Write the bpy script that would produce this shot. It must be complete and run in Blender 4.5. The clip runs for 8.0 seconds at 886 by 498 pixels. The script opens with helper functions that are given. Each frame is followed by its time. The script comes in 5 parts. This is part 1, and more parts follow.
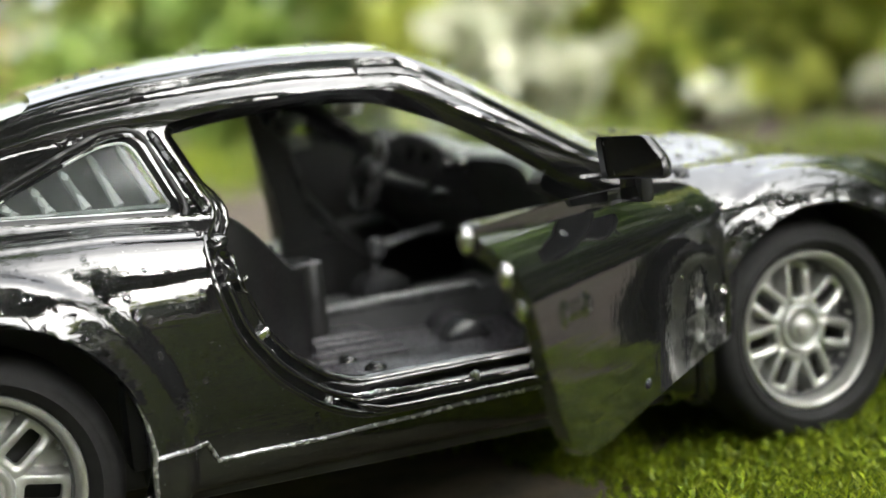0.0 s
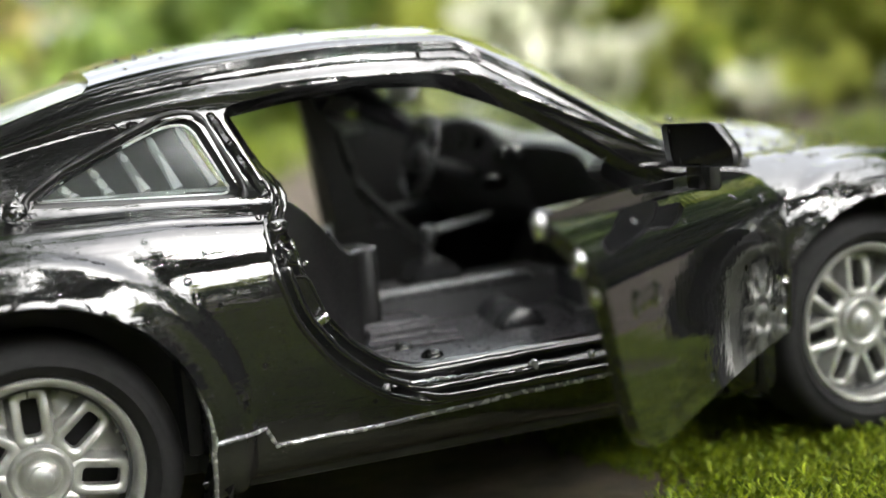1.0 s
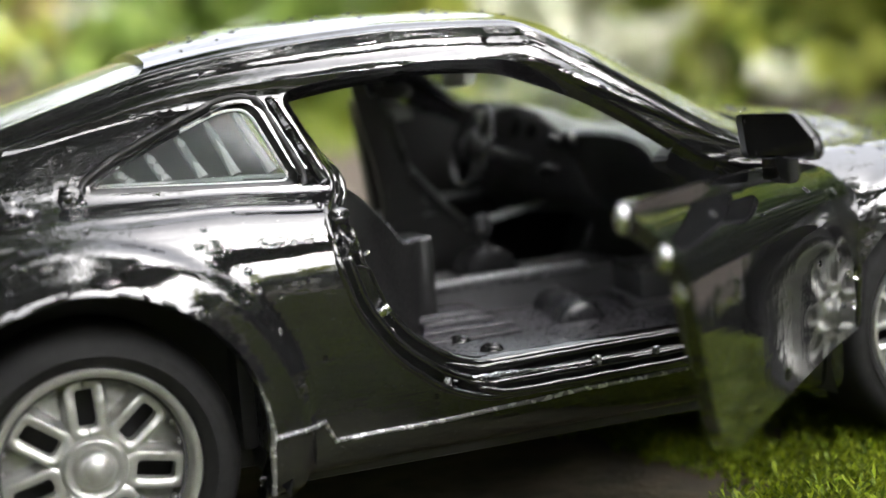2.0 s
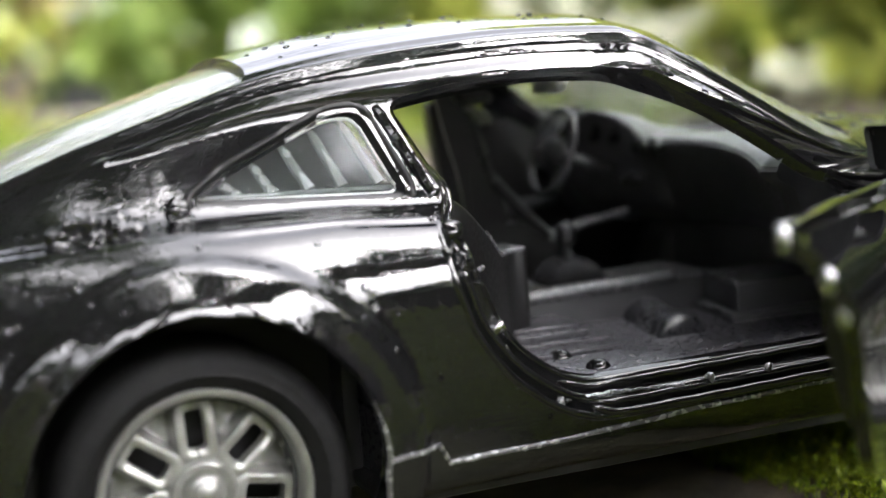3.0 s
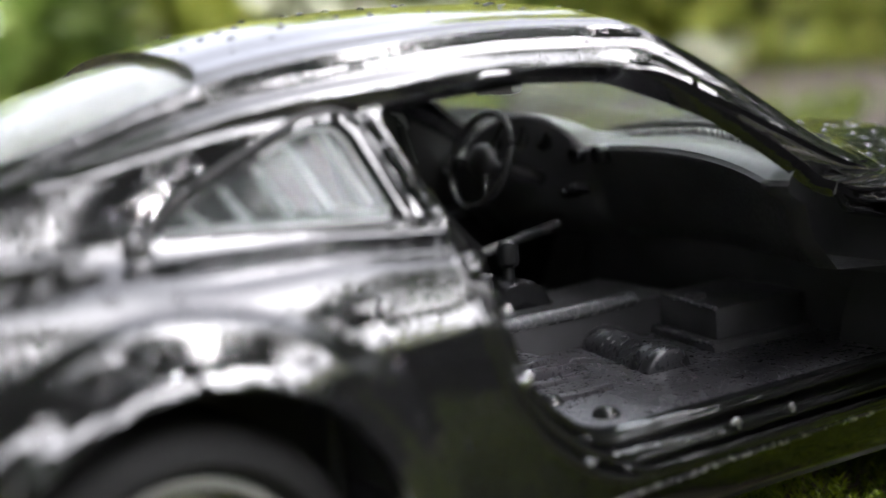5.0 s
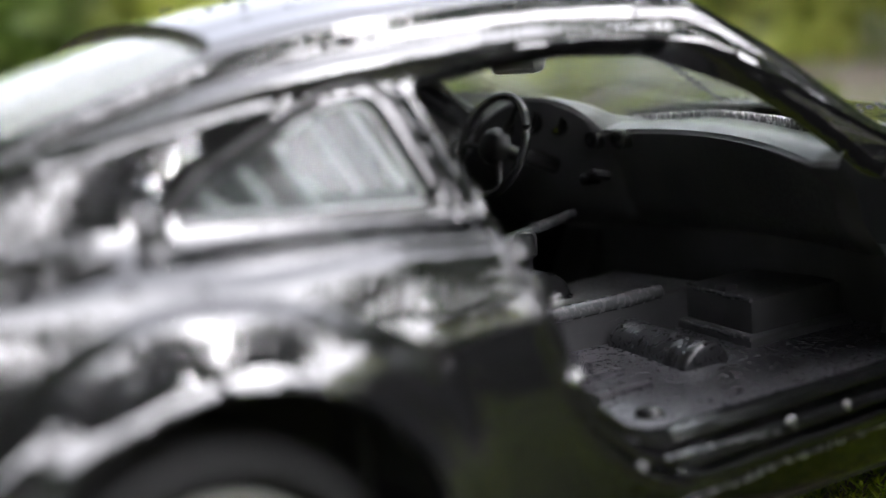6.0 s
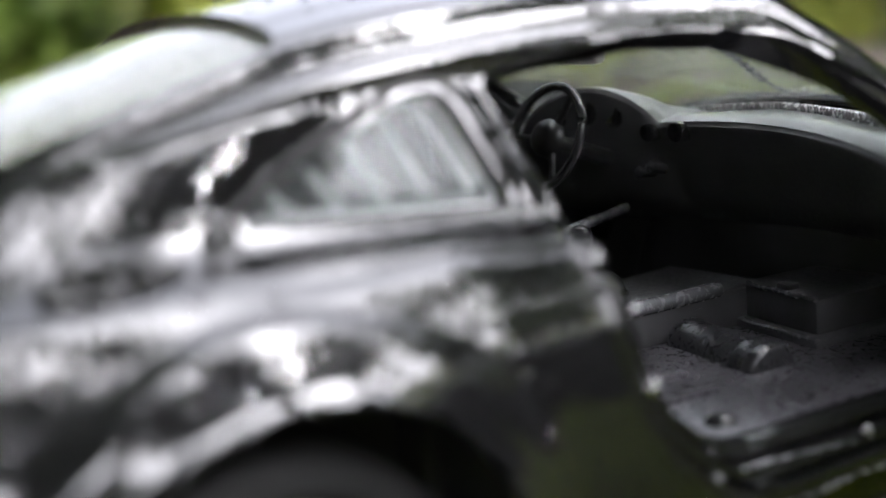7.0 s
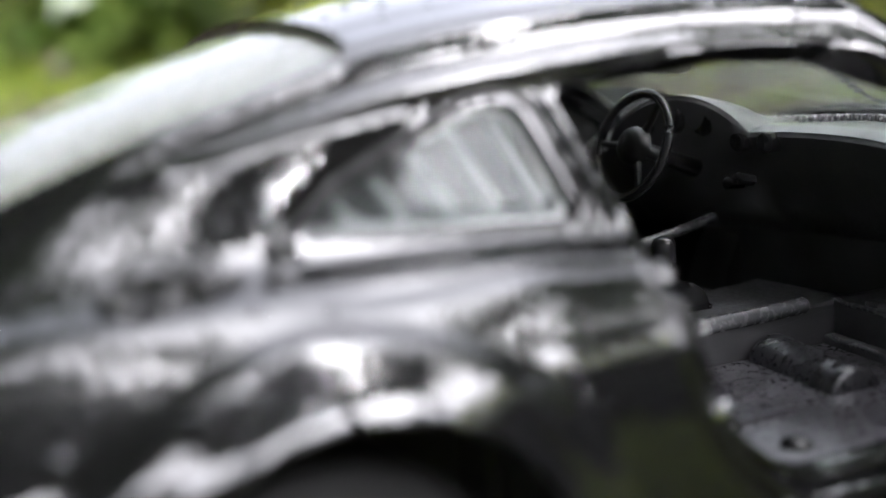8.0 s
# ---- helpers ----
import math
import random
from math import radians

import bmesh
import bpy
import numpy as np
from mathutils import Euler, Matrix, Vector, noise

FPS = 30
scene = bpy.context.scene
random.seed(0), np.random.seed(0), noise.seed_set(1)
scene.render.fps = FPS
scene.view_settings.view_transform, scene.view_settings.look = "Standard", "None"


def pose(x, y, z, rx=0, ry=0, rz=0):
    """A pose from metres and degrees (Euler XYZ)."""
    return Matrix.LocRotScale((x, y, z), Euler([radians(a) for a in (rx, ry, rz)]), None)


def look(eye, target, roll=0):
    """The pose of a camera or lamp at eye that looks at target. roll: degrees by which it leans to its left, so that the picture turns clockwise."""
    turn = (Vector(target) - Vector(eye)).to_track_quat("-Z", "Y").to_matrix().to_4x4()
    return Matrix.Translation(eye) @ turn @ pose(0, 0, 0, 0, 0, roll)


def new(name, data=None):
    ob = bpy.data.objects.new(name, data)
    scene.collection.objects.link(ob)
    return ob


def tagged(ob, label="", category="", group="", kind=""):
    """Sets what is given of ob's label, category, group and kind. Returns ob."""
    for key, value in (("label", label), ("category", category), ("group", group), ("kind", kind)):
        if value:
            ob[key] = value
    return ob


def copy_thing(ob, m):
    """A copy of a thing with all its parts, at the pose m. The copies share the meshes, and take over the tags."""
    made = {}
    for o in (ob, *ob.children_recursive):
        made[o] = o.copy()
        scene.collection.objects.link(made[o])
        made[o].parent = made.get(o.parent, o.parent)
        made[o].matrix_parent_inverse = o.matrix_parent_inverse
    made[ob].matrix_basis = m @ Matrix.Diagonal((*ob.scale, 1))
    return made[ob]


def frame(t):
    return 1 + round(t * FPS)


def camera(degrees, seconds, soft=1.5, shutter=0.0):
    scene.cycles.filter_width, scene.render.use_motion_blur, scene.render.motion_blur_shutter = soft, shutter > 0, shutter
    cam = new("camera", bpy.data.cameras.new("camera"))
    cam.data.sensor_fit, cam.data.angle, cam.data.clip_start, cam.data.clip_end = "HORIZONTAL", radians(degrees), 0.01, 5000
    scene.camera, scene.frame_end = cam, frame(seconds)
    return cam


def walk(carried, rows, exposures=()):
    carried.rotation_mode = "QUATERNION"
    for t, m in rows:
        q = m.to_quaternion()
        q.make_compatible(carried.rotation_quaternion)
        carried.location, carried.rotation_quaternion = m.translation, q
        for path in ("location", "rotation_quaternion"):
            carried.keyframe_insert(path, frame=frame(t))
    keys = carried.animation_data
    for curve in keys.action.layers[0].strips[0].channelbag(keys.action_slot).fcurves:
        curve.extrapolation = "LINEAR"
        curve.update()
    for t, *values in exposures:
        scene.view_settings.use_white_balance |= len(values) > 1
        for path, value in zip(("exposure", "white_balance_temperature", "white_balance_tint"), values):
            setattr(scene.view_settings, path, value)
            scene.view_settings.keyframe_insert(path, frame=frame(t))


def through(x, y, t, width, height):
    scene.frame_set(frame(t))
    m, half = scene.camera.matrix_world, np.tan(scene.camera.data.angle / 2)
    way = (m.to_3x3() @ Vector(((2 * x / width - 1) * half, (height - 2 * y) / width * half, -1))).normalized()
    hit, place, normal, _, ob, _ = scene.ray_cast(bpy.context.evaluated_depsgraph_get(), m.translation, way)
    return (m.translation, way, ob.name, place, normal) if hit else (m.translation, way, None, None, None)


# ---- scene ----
# Lengths below are those of the full-size car; S brings them to the toy's true size.
S = 1 / 24
PATH = [
    (0, (-0.156, -3.911, 1.046), (0.621, -2.079, 0.842), -5.7),
    (0.5, (-0.183, -3.885, 1.045), (0.578, -2.047, 0.838), -5.5),
    (1, (-0.222, -3.841, 1.045), (0.519, -1.996, 0.828), -5.1),
    (2.5, (-0.362, -3.623, 1.072), (0.346, -1.768, 0.833), -4.4),
    (3, (-0.485, -3.515, 1.103), (0.23, -1.663, 0.862), -4.3),
    (3.5, (-0.582, -3.399, 1.11), (0.162, -1.558, 0.873), -4.2),
    (4, (-0.714, -3.187, 1.138), (0.112, -1.383, 0.886), -3.9),
    (4.5, (-0.759, -2.933, 1.148), (0.195, -1.194, 0.889), -4.0),
    (4.7, (-0.739, -2.867, 1.166), (0.27, -1.161, 0.894), -3.9),
    (5.8, (-0.755, -2.561, 1.119), (0.368, -0.93, 0.838), -3.9),
    (6, (-0.74, -2.518, 1.113), (0.379, -0.885, 0.829), -4.0),
    (6.5, (-0.726, -2.415, 1.112), (0.393, -0.784, 0.813), -3.9),
    (7, (-0.759, -2.388, 1.143), (0.338, -0.744, 0.831), -3.8),
    (7.5, (-0.756, -2.393, 1.157), (0.282, -0.712, 0.846), -3.6),
    (8, (-0.691, -2.4, 1.166), (0.271, -0.674, 0.854), -3.0),
]
cam = camera(36.5, 8.0)
walk(cam, [(t, look(Vector(eye) * S, Vector(target) * S, roll)) for t, eye, target, roll in PATH], [(0, 3.3, 6520, 6), (2.5, 3.3, 6330, 12), (4.5, 3.25, 6200, 14), (8, 3.15, 6120, 14)])
cam.data.dof.use_dof = True
cam.data.dof.focus_distance = 3.2 * S
cam.data.dof.aperture_fstop = 0.0546 / (0.078 * S)

# ---- light ----
world = bpy.data.worlds.new("sky")
scene.world = world
world.use_nodes = True
wn = world.node_tree
sky = wn.nodes.new("ShaderNodeTexSky")
sky.sky_type = "NISHITA"
sky.sun_disc = False
sky.sun_elevation = radians(56.8)
sky.sun_rotation = radians(150.4)
sky.dust_density = 8.0
sky.air_density = 0.4
sky.ozone_density = 0.0
wn.nodes["Background"].inputs["Strength"].default_value = 0.15
pale = wn.nodes.new("ShaderNodeHueSaturation")
pale.inputs["Saturation"].default_value = 0.25
wn.links.new(sky.outputs["Color"], pale.inputs["Color"])
wn.links.new(pale.outputs["Color"], wn.nodes["Background"].inputs["Color"])
sun = new("sun", bpy.data.lights.new("sun", "SUN"))
sun.data.energy, sun.data.angle, sun.data.color = 1.3, radians(12), (1.0, 0.97, 0.95)
sun.matrix_world = look((0.32, -0.57, 1.0), (0, 0, 0))


# ---- materials ----
def nodes_of(name):
    m = bpy.data.materials.new(name)
    m.use_nodes = True
    return m, m.node_tree, m.node_tree.nodes["Principled BSDF"]


def coords(nt, scale=(1, 1, 1)):
    """Object coordinates in full-size metres."""
    tc = nt.nodes.new("ShaderNodeTexCoord")
    mp = nt.nodes.new("ShaderNodeMapping")
    mp.inputs["Scale"].default_value = [s / S for s in scale]
    nt.links.new(tc.outputs["Object"], mp.inputs["Vector"])
    return mp.outputs["Vector"]


def noise_tex(nt, vec, scale, detail=4.0, rough=0.55):
    n = nt.nodes.new("ShaderNodeTexNoise")
    n.inputs["Scale"].default_value = scale
    n.inputs["Detail"].default_value = detail
    n.inputs["Roughness"].default_value = rough
    nt.links.new(vec, n.inputs["Vector"])
    return n.outputs["Fac"]


def ramp(nt, fac, stops):
    r = nt.nodes.new("ShaderNodeValToRGB")
    e = r.color_ramp.elements
    while len(e) < len(stops):
        e.new(0.5)
    for el, (p, c) in zip(e, stops):
        el.position, el.color = p, (*c, 1) if len(c) == 3 else c
    nt.links.new(fac, r.inputs["Fac"])
    return r.outputs["Color"]


def range_of(nt, value, low, high):
    m = nt.nodes.new("ShaderNodeMapRange")
    m.inputs["From Min"].default_value, m.inputs["From Max"].default_value = low, high
    nt.links.new(value, m.inputs["Value"])
    return m.outputs["Result"]


def bump(nt, height, strength, distance, before=None):
    b = nt.nodes.new("ShaderNodeBump")
    b.inputs["Strength"].default_value = strength
    b.inputs["Distance"].default_value = distance * S
    nt.links.new(height, b.inputs["Height"])
    if before is not None:
        nt.links.new(before, b.inputs["Normal"])
    return b.outputs["Normal"]


def g(v):
    return (v, v, v)


def turned(nt, scale, turn):
    """Object coordinates in full-size metres, turned about z."""
    tc = nt.nodes.new("ShaderNodeTexCoord")
    mp = nt.nodes.new("ShaderNodeMapping")
    mp.vector_type = "TEXTURE"
    mp.inputs["Rotation"].default_value = (0, 0, turn)
    mp.inputs["Scale"].default_value = [S / k for k in scale]
    nt.links.new(tc.outputs["Object"], mp.inputs["Vector"])
    return mp.outputs["Vector"]


def paint_material(name, turn=0.0, wave=1.0):
    m, nt, p = nodes_of(name)
    v = coords(nt)
    long = turned(nt, (0.16, 1.0, 1.0), turn)
    fine = turned(nt, (0.05, 1.0, 1.0), turn)
    dust = noise_tex(nt, v, 150, 2, 0.5)
    nt.links.new(ramp(nt, dust, [(0.66, (0.008, 0.008, 0.0085)), (0.80, (0.07, 0.068, 0.062))]), p.inputs["Base Color"])
    smear = noise_tex(nt, long, 22, 5, 0.6)
    nt.links.new(ramp(nt, smear, [(0.40, g(0.02)), (0.80, g(0.07))]), p.inputs["Roughness"])
    b1 = bump(nt, noise_tex(nt, long, 11, 2, 0.5), 0.22 * wave, 0.007)
    b1 = bump(nt, noise_tex(nt, fine, 62, 2, 0.5), 0.42 * wave, 0.0018, b1)
    b1 = bump(nt, noise_tex(nt, v, 15, 1, 0.5), 0.13 * wave, 0.005, b1)
    b1 = bump(nt, noise_tex(nt, v, 34, 1, 0.5), 0.17 * wave, 0.003, b1)
    # water lies in a beaded film on the hood
    split = nt.nodes.new("ShaderNodeSeparateXYZ")
    nt.links.new(v, split.inputs["Vector"])
    wet = ramp(nt, range_of(nt, split.outputs["X"], -1.0, 3.0), [(0.72, g(0.0)), (0.77, g(0.3))])
    film = ramp(nt, noise_tex(nt, turned(nt, (0.45, 1.0, 1.0), turn), 34, 2, 0.5), [(0.56, g(0.0)), (0.66, g(1.0))])
    b1 = bump(nt, film, 0.0, 0.005, b1)
    nt.links.new(wet, b1.node.inputs["Strength"])
    nt.links.new(b1, p.inputs["Normal"])
    p.inputs["IOR"].default_value = 1.6
    p.inputs["Coat Weight"].default_value = 0.7
    p.inputs["Coat Roughness"].default_value = 0.02
    nt.links.new(b1, p.inputs["Coat Normal"])
    return m


def plastic_material(name, base, rough, spread=0.12, grain=60, relief=0.25):
    m, nt, p = nodes_of(name)
    v = coords(nt)
    n = noise_tex(nt, v, grain, 4, 0.6)
    big = noise_tex(nt, v, 5, 3, 0.5)
    lo, hi = [c * 0.75 for c in base], [min(1, c * 1.3) for c in base]
    nt.links.new(ramp(nt, big, [(0.3, tuple(lo)), (0.7, tuple(hi))]), p.inputs["Base Color"])
    nt.links.new(ramp(nt, n, [(0.3, g(max(0.02, rough - spread))), (0.7, g(min(1, rough + spread)))]), p.inputs["Roughness"])
    nt.links.new(bump(nt, n, relief, 0.08 / grain), p.inputs["Normal"])
    return m


def speckle(material, cut, colour):
    """Sparse pale specks of dust over the material's own colour."""
    nt = material.node_tree
    p = nt.nodes["Principled BSDF"]
    base = p.inputs["Base Color"].links[0].from_socket
    mix = nt.nodes.new("ShaderNodeMix")
    mix.data_type = "RGBA"
    nt.links.new(ramp(nt, noise_tex(nt, coords(nt), 95, 3, 0.6), [(cut, g(0.0)), (cut + 0.06, g(0.8))]), mix.inputs["Factor"])
    nt.links.new(base, mix.inputs["A"])
    mix.inputs["B"].default_value = (*colour, 1)
    nt.links.new(mix.outputs["Result"], p.inputs["Base Color"])


def rubber_material():
    m, nt, p = nodes_of("tyre_rubber")
    v = coords(nt)
    n = noise_tex(nt, v, 35, 5, 0.6)
    nt.links.new(ramp(nt, n, [(0.3, g(0.004)), (0.75, g(0.010))]), p.inputs["Base Color"])
    p.inputs["Roughness"].default_value = 0.72
    p.inputs["Specular IOR Level"].default_value = 0.3
    nt.links.new(bump(nt, n, 0.25, 0.003), p.inputs["Normal"])
    return m


def silver_material():
    m, nt, p = nodes_of("silver_paint")
    v = coords(nt)
    n = noise_tex(nt, v, 40, 2, 0.5)
    d = noise_tex(nt, v, 16, 4, 0.6)
    nt.links.new(ramp(nt, d, [(0.35, (0.30, 0.30, 0.28)), (0.65, (0.41, 0.41, 0.385))]), p.inputs["Base Color"])
    p.inputs["Metallic"].default_value = 0.6
    nt.links.new(ramp(nt, n, [(0.3, g(0.30)), (0.7, g(0.40))]), p.inputs["Roughness"])
    nt.links.new(bump(nt, d, 0.12, 0.003), p.inputs["Normal"])
    return m


def glass_material(name, tint, rough, amount=1.0, wave=0.35):
    m, nt, p = nodes_of(name)
    v = coords(nt, (0.3, 1, 1))
    n = noise_tex(nt, v, 14, 3, 0.5)
    p.inputs["Base Color"].default_value = (*tint, 1)
    p.inputs["Transmission Weight"].default_value = amount
    p.inputs["IOR"].default_value = 1.45
    nt.links.new(ramp(nt, n, [(0.35, g(rough)), (0.7, g(rough + 0.05))]), p.inputs["Roughness"])
    nt.links.new(bump(nt, n, wave, 0.006), p.inputs["Normal"])
    return m


def leaf_material(name, dark, light, through=0.35, shine=0.4):
    m, nt, p = nodes_of(name)
    geo = nt.nodes.new("ShaderNodeNewGeometry")
    col = ramp(nt, geo.outputs["Random Per Island"], [(0.0, dark), (1.0, light)])
    nt.links.new(col, p.inputs["Base Color"])
    p.inputs["Roughness"].default_value = 0.38
    p.inputs["Specular IOR Level"].default_value = shine
    tr = nt.nodes.new("ShaderNodeBsdfTranslucent")
    nt.links.new(col, tr.inputs["Color"])
    mix = nt.nodes.new("ShaderNodeMixShader")
    mix.inputs["Fac"].default_value = through
    out = nt.nodes["Material Output"]
    nt.links.new(p.outputs["BSDF"], mix.inputs[1])
    nt.links.new(tr.outputs["BSDF"], mix.inputs[2])
    nt.links.new(mix.outputs["Shader"], out.inputs["Surface"])
    return m


def soil_material():
    m, nt, p = nodes_of("soil")
    v = coords(nt)
    n = noise_tex(nt, v, 6, 6, 0.65)
    w = noise_tex(nt, v, 0.12, 4, 0.6)
    c1 = ramp(nt, n, [(0.3, (0.014, 0.010, 0.007)), (0.7, (0.080, 0.060, 0.040))])
    c2 = ramp(nt, n, [(0.3, (0.035, 0.050, 0.012)), (0.7, (0.11, 0.13, 0.04))])
    mix = nt.nodes.new("ShaderNodeMix")
    mix.data_type = "RGBA"
    nt.links.new(ramp(nt, w, [(0.52, g(0.0)), (0.68, g(1.0))]), mix.inputs["Factor"])
    nt.links.new(c1, mix.inputs["A"])
    nt.links.new(c2, mix.inputs["B"])
    nt.links.new(mix.outputs["Result"], p.inputs["Base Color"])
    p.inputs["Roughness"].default_value = 0.9
    nt.links.new(bump(nt, n, 0.8, 0.03), p.inputs["Normal"])
    return m


def bark_material():
    m, nt, p = nodes_of("bark")
    v = coords(nt, (1, 1, 0.25))
    n = noise_tex(nt, v, 1.2, 6, 0.65)
    nt.links.new(ramp(nt, n, [(0.3, (0.03, 0.022, 0.015)), (0.7, (0.13, 0.10, 0.07))]), p.inputs["Base Color"])
    p.inputs["Roughness"].default_value = 0.9
    nt.links.new(bump(nt, n, 0.8, 0.15), p.inputs["Normal"])
    return m


PAINT = paint_material("black_paint")
DOORPAINT = paint_material("black_door_paint", radians(39), 0.38)
TRIM = plastic_material("satin_black_trim", (0.018, 0.018, 0.019), 0.22, 0.06, 50, 0.06)
GLOSS = plastic_material("shiny_black_metal", (0.012, 0.012, 0.012), 0.10, 0.05, 40, 0.1)
LUMP = plastic_material("lumpy_black_paint", (0.009, 0.009, 0.0095), 0.04, 0.02, 30, 0.05)
LUMP.node_tree.nodes["Principled BSDF"].inputs["Coat Weight"].default_value = 0.7
INNER = plastic_material("matt_black_plastic", (0.060, 0.060, 0.062), 0.42, 0.10, 90)
INNER.node_tree.nodes["Principled BSDF"].inputs["Specular IOR Level"].default_value = 0.3
SEATP = plastic_material("black_seat_plastic", (0.008, 0.008, 0.008), 0.36, 0.08, 90)
SEATP.node_tree.nodes["Principled BSDF"].inputs["Specular IOR Level"].default_value = 0.4
FLOORP = plastic_material("grey_black_floor_plastic", (0.046, 0.044, 0.049), 0.28, 0.02, 70, 0.0)
speckle(FLOORP, 0.73, (0.30, 0.29, 0.29))
# paler plastic for edge bars; on the box it paints the edge highlight
EDGE = plastic_material("pale_edge_plastic", (0.090, 0.090, 0.094), 0.26, 0.06, 60, 0.06)
HOUSING = plastic_material("black_housing_plastic", (0.017, 0.017, 0.019), 0.28, 0.02, 60, 0.0)
speckle(HOUSING, 0.74, (0.20, 0.20, 0.20))
# dust, plus sky light through the windscreen put into the pale colour
DASHTOP = plastic_material("dusty_skylit_dash_plastic", (0.15, 0.158, 0.152), 0.34, 0.05, 40, 0.12)
RUBBER = rubber_material()
SILVER = silver_material()
CHROME = plastic_material("bare_metal", (0.6, 0.6, 0.6), 0.25)
CHROME.node_tree.nodes["Principled BSDF"].inputs["Metallic"].default_value = 1.0
# pale metal: bare burr, and painted highlights on skirt edge and demister teeth
PALE_METAL = plastic_material("pale_edge_metal", (0.34, 0.34, 0.345), 0.24)
PALE_METAL.node_tree.nodes["Principled BSDF"].inputs["Metallic"].default_value = 0.7
GRASS = leaf_material("grass_green", (0.07, 0.11, 0.010), (0.24, 0.29, 0.035), 0.4, 0.22)
GLASS = glass_material("window_plastic", (0.92, 0.96, 0.92), 0.02, 0.90, 0.10)
FROST = glass_material("cloudy_clear_plastic", (0.84, 0.86, 0.85), 0.14, 0.28)
TINTED = glass_material("hazy_window_plastic", (0.42, 0.45, 0.44), 0.04, 0.95)
TINTED.node_tree.nodes["Principled BSDF"].inputs["IOR"].default_value = 1.22
# rear window: sky reflection and haze put into a milky base, besides dust
PALE_REAR = glass_material("pale_sheen_window_plastic", (0.76, 0.79, 0.71), 0.05, 0.76)
WATER = glass_material("water", (1, 1, 1), 0.0)
SOIL = soil_material()
BARK = bark_material()
LEAF_D = leaf_material("leaf_dark_green", (0.022, 0.045, 0.008), (0.07, 0.11, 0.02), 0.25, 0.12)
MOSS = leaf_material("moss_green", (0.05, 0.085, 0.007), (0.30, 0.37, 0.022), 0.35, 0.22)
LEAF_A = leaf_material("leaf_green", (0.06, 0.11, 0.018), (0.20, 0.26, 0.060), 0.45)
LEAF_B = leaf_material("leaf_yellow_green", (0.16, 0.20, 0.030), (0.40, 0.43, 0.095), 0.5)
# leaves paled to imitate bright sky glimpses between the bushes
LEAF_SKYLIT = leaf_material("leaf_pale_skylit", (0.34, 0.36, 0.24), (0.62, 0.63, 0.50), 0.45)
LEAF_C = leaf_material("leaf_tan", (0.14, 0.10, 0.04), (0.34, 0.27, 0.12), 0.35)


# ---- mesh helpers ----
def link_mesh(name, verts, faces, material, parent, label="", smooth=40, at=(0, 0, 0)):
    me = bpy.data.meshes.new(name)
    me.from_pydata([[c * S for c in v] for v in verts], [], faces)
    me.update()
    if smooth:
        me.shade_smooth()
        me.set_sharp_from_angle(angle=radians(smooth))
    me.materials.append(material)
    ob = new(name, me)
    ob.location = Vector(at) * S
    if parent is not None:
        ob.parent = parent
    if label:
        ob["label"] = label
    return ob


def part(name, bm, material, parent, label="", smooth=40, at=(0, 0, 0)):
    bmesh.ops.recalc_face_normals(bm, faces=bm.faces)
    bm.verts.index_update()
    verts = [v.co[:] for v in bm.verts]
    faces = [[v.index for v in f.verts] for f in bm.faces]
    bm.free()
    return link_mesh(name, verts, faces, material, parent, label, smooth, at)


def empty(name, at=(0, 0, 0), parent=None):
    ob = new(name)
    ob.empty_display_size = 0.01
    ob.location = Vector(at) * S
    if parent is not None:
        ob.parent = parent
    return ob


def add_box(bm, x0, x1, y0, y1, z0, z1, bevel=0.0, m=None, seg=2):
    r = bmesh.ops.create_cube(bm, size=1.0)
    for v in r["verts"]:
        v.co = Vector((x0 + (v.co.x + 0.5) * (x1 - x0), y0 + (v.co.y + 0.5) * (y1 - y0), z0 + (v.co.z + 0.5) * (z1 - z0)))
        if m is not None:
            v.co = m @ v.co
    if bevel:
        edges = list({e for v in r["verts"] for e in v.link_edges})
        bmesh.ops.bevel(bm, geom=edges, offset=bevel, segments=seg, affect="EDGES", profile=0.5)


def add_prism(bm, outline, y0, y1, bevel=0.0):
    """A solid from an outline in x and z, between two planes of y."""
    a = [bm.verts.new((x, y0, z)) for x, z in outline]
    b = [bm.verts.new((x, y1, z)) for x, z in outline]
    n = len(a)
    bm.faces.new(a)
    bm.faces.new(b[::-1])
    for i in range(n):
        bm.faces.new((a[i], b[i], b[(i + 1) % n], a[(i + 1) % n]))
    if bevel:
        edges = list({e for v in a + b for e in v.link_edges})
        bmesh.ops.bevel(bm, geom=edges, offset=bevel, segments=2, affect="EDGES", profile=0.5)


def add_tube(bm, path, radius, sides=8, closed=False):
    """A round bar along a list of points; radius may be a list."""
    path = [Vector(p) for p in path]
    n, rings = len(path), []
    for i, p in enumerate(path):
        a = path[(i - 1) % n] if closed or i else p
        b = path[(i + 1) % n] if closed or i < n - 1 else p
        d = (b - a).normalized()
        up = Vector((0, 0, 1)) if abs(d.z) < 0.9 else Vector((0, 1, 0))
        u = d.cross(up).normalized()
        w = u.cross(d)
        r = radius[i] if isinstance(radius, (list, tuple)) else radius
        rings.append([bm.verts.new(p + (u * math.cos(t) + w * math.sin(t)) * r) for t in (2 * math.pi * k / sides for k in range(sides))])
    for i in range(n if closed else n - 1):
        q, s = rings[i], rings[(i + 1) % n]
        for k in range(sides):
            bm.faces.new((q[k], q[(k + 1) % sides], s[(k + 1) % sides], s[k]))
    if not closed:
        bm.faces.new(rings[0][::-1])
        bm.faces.new(rings[-1])


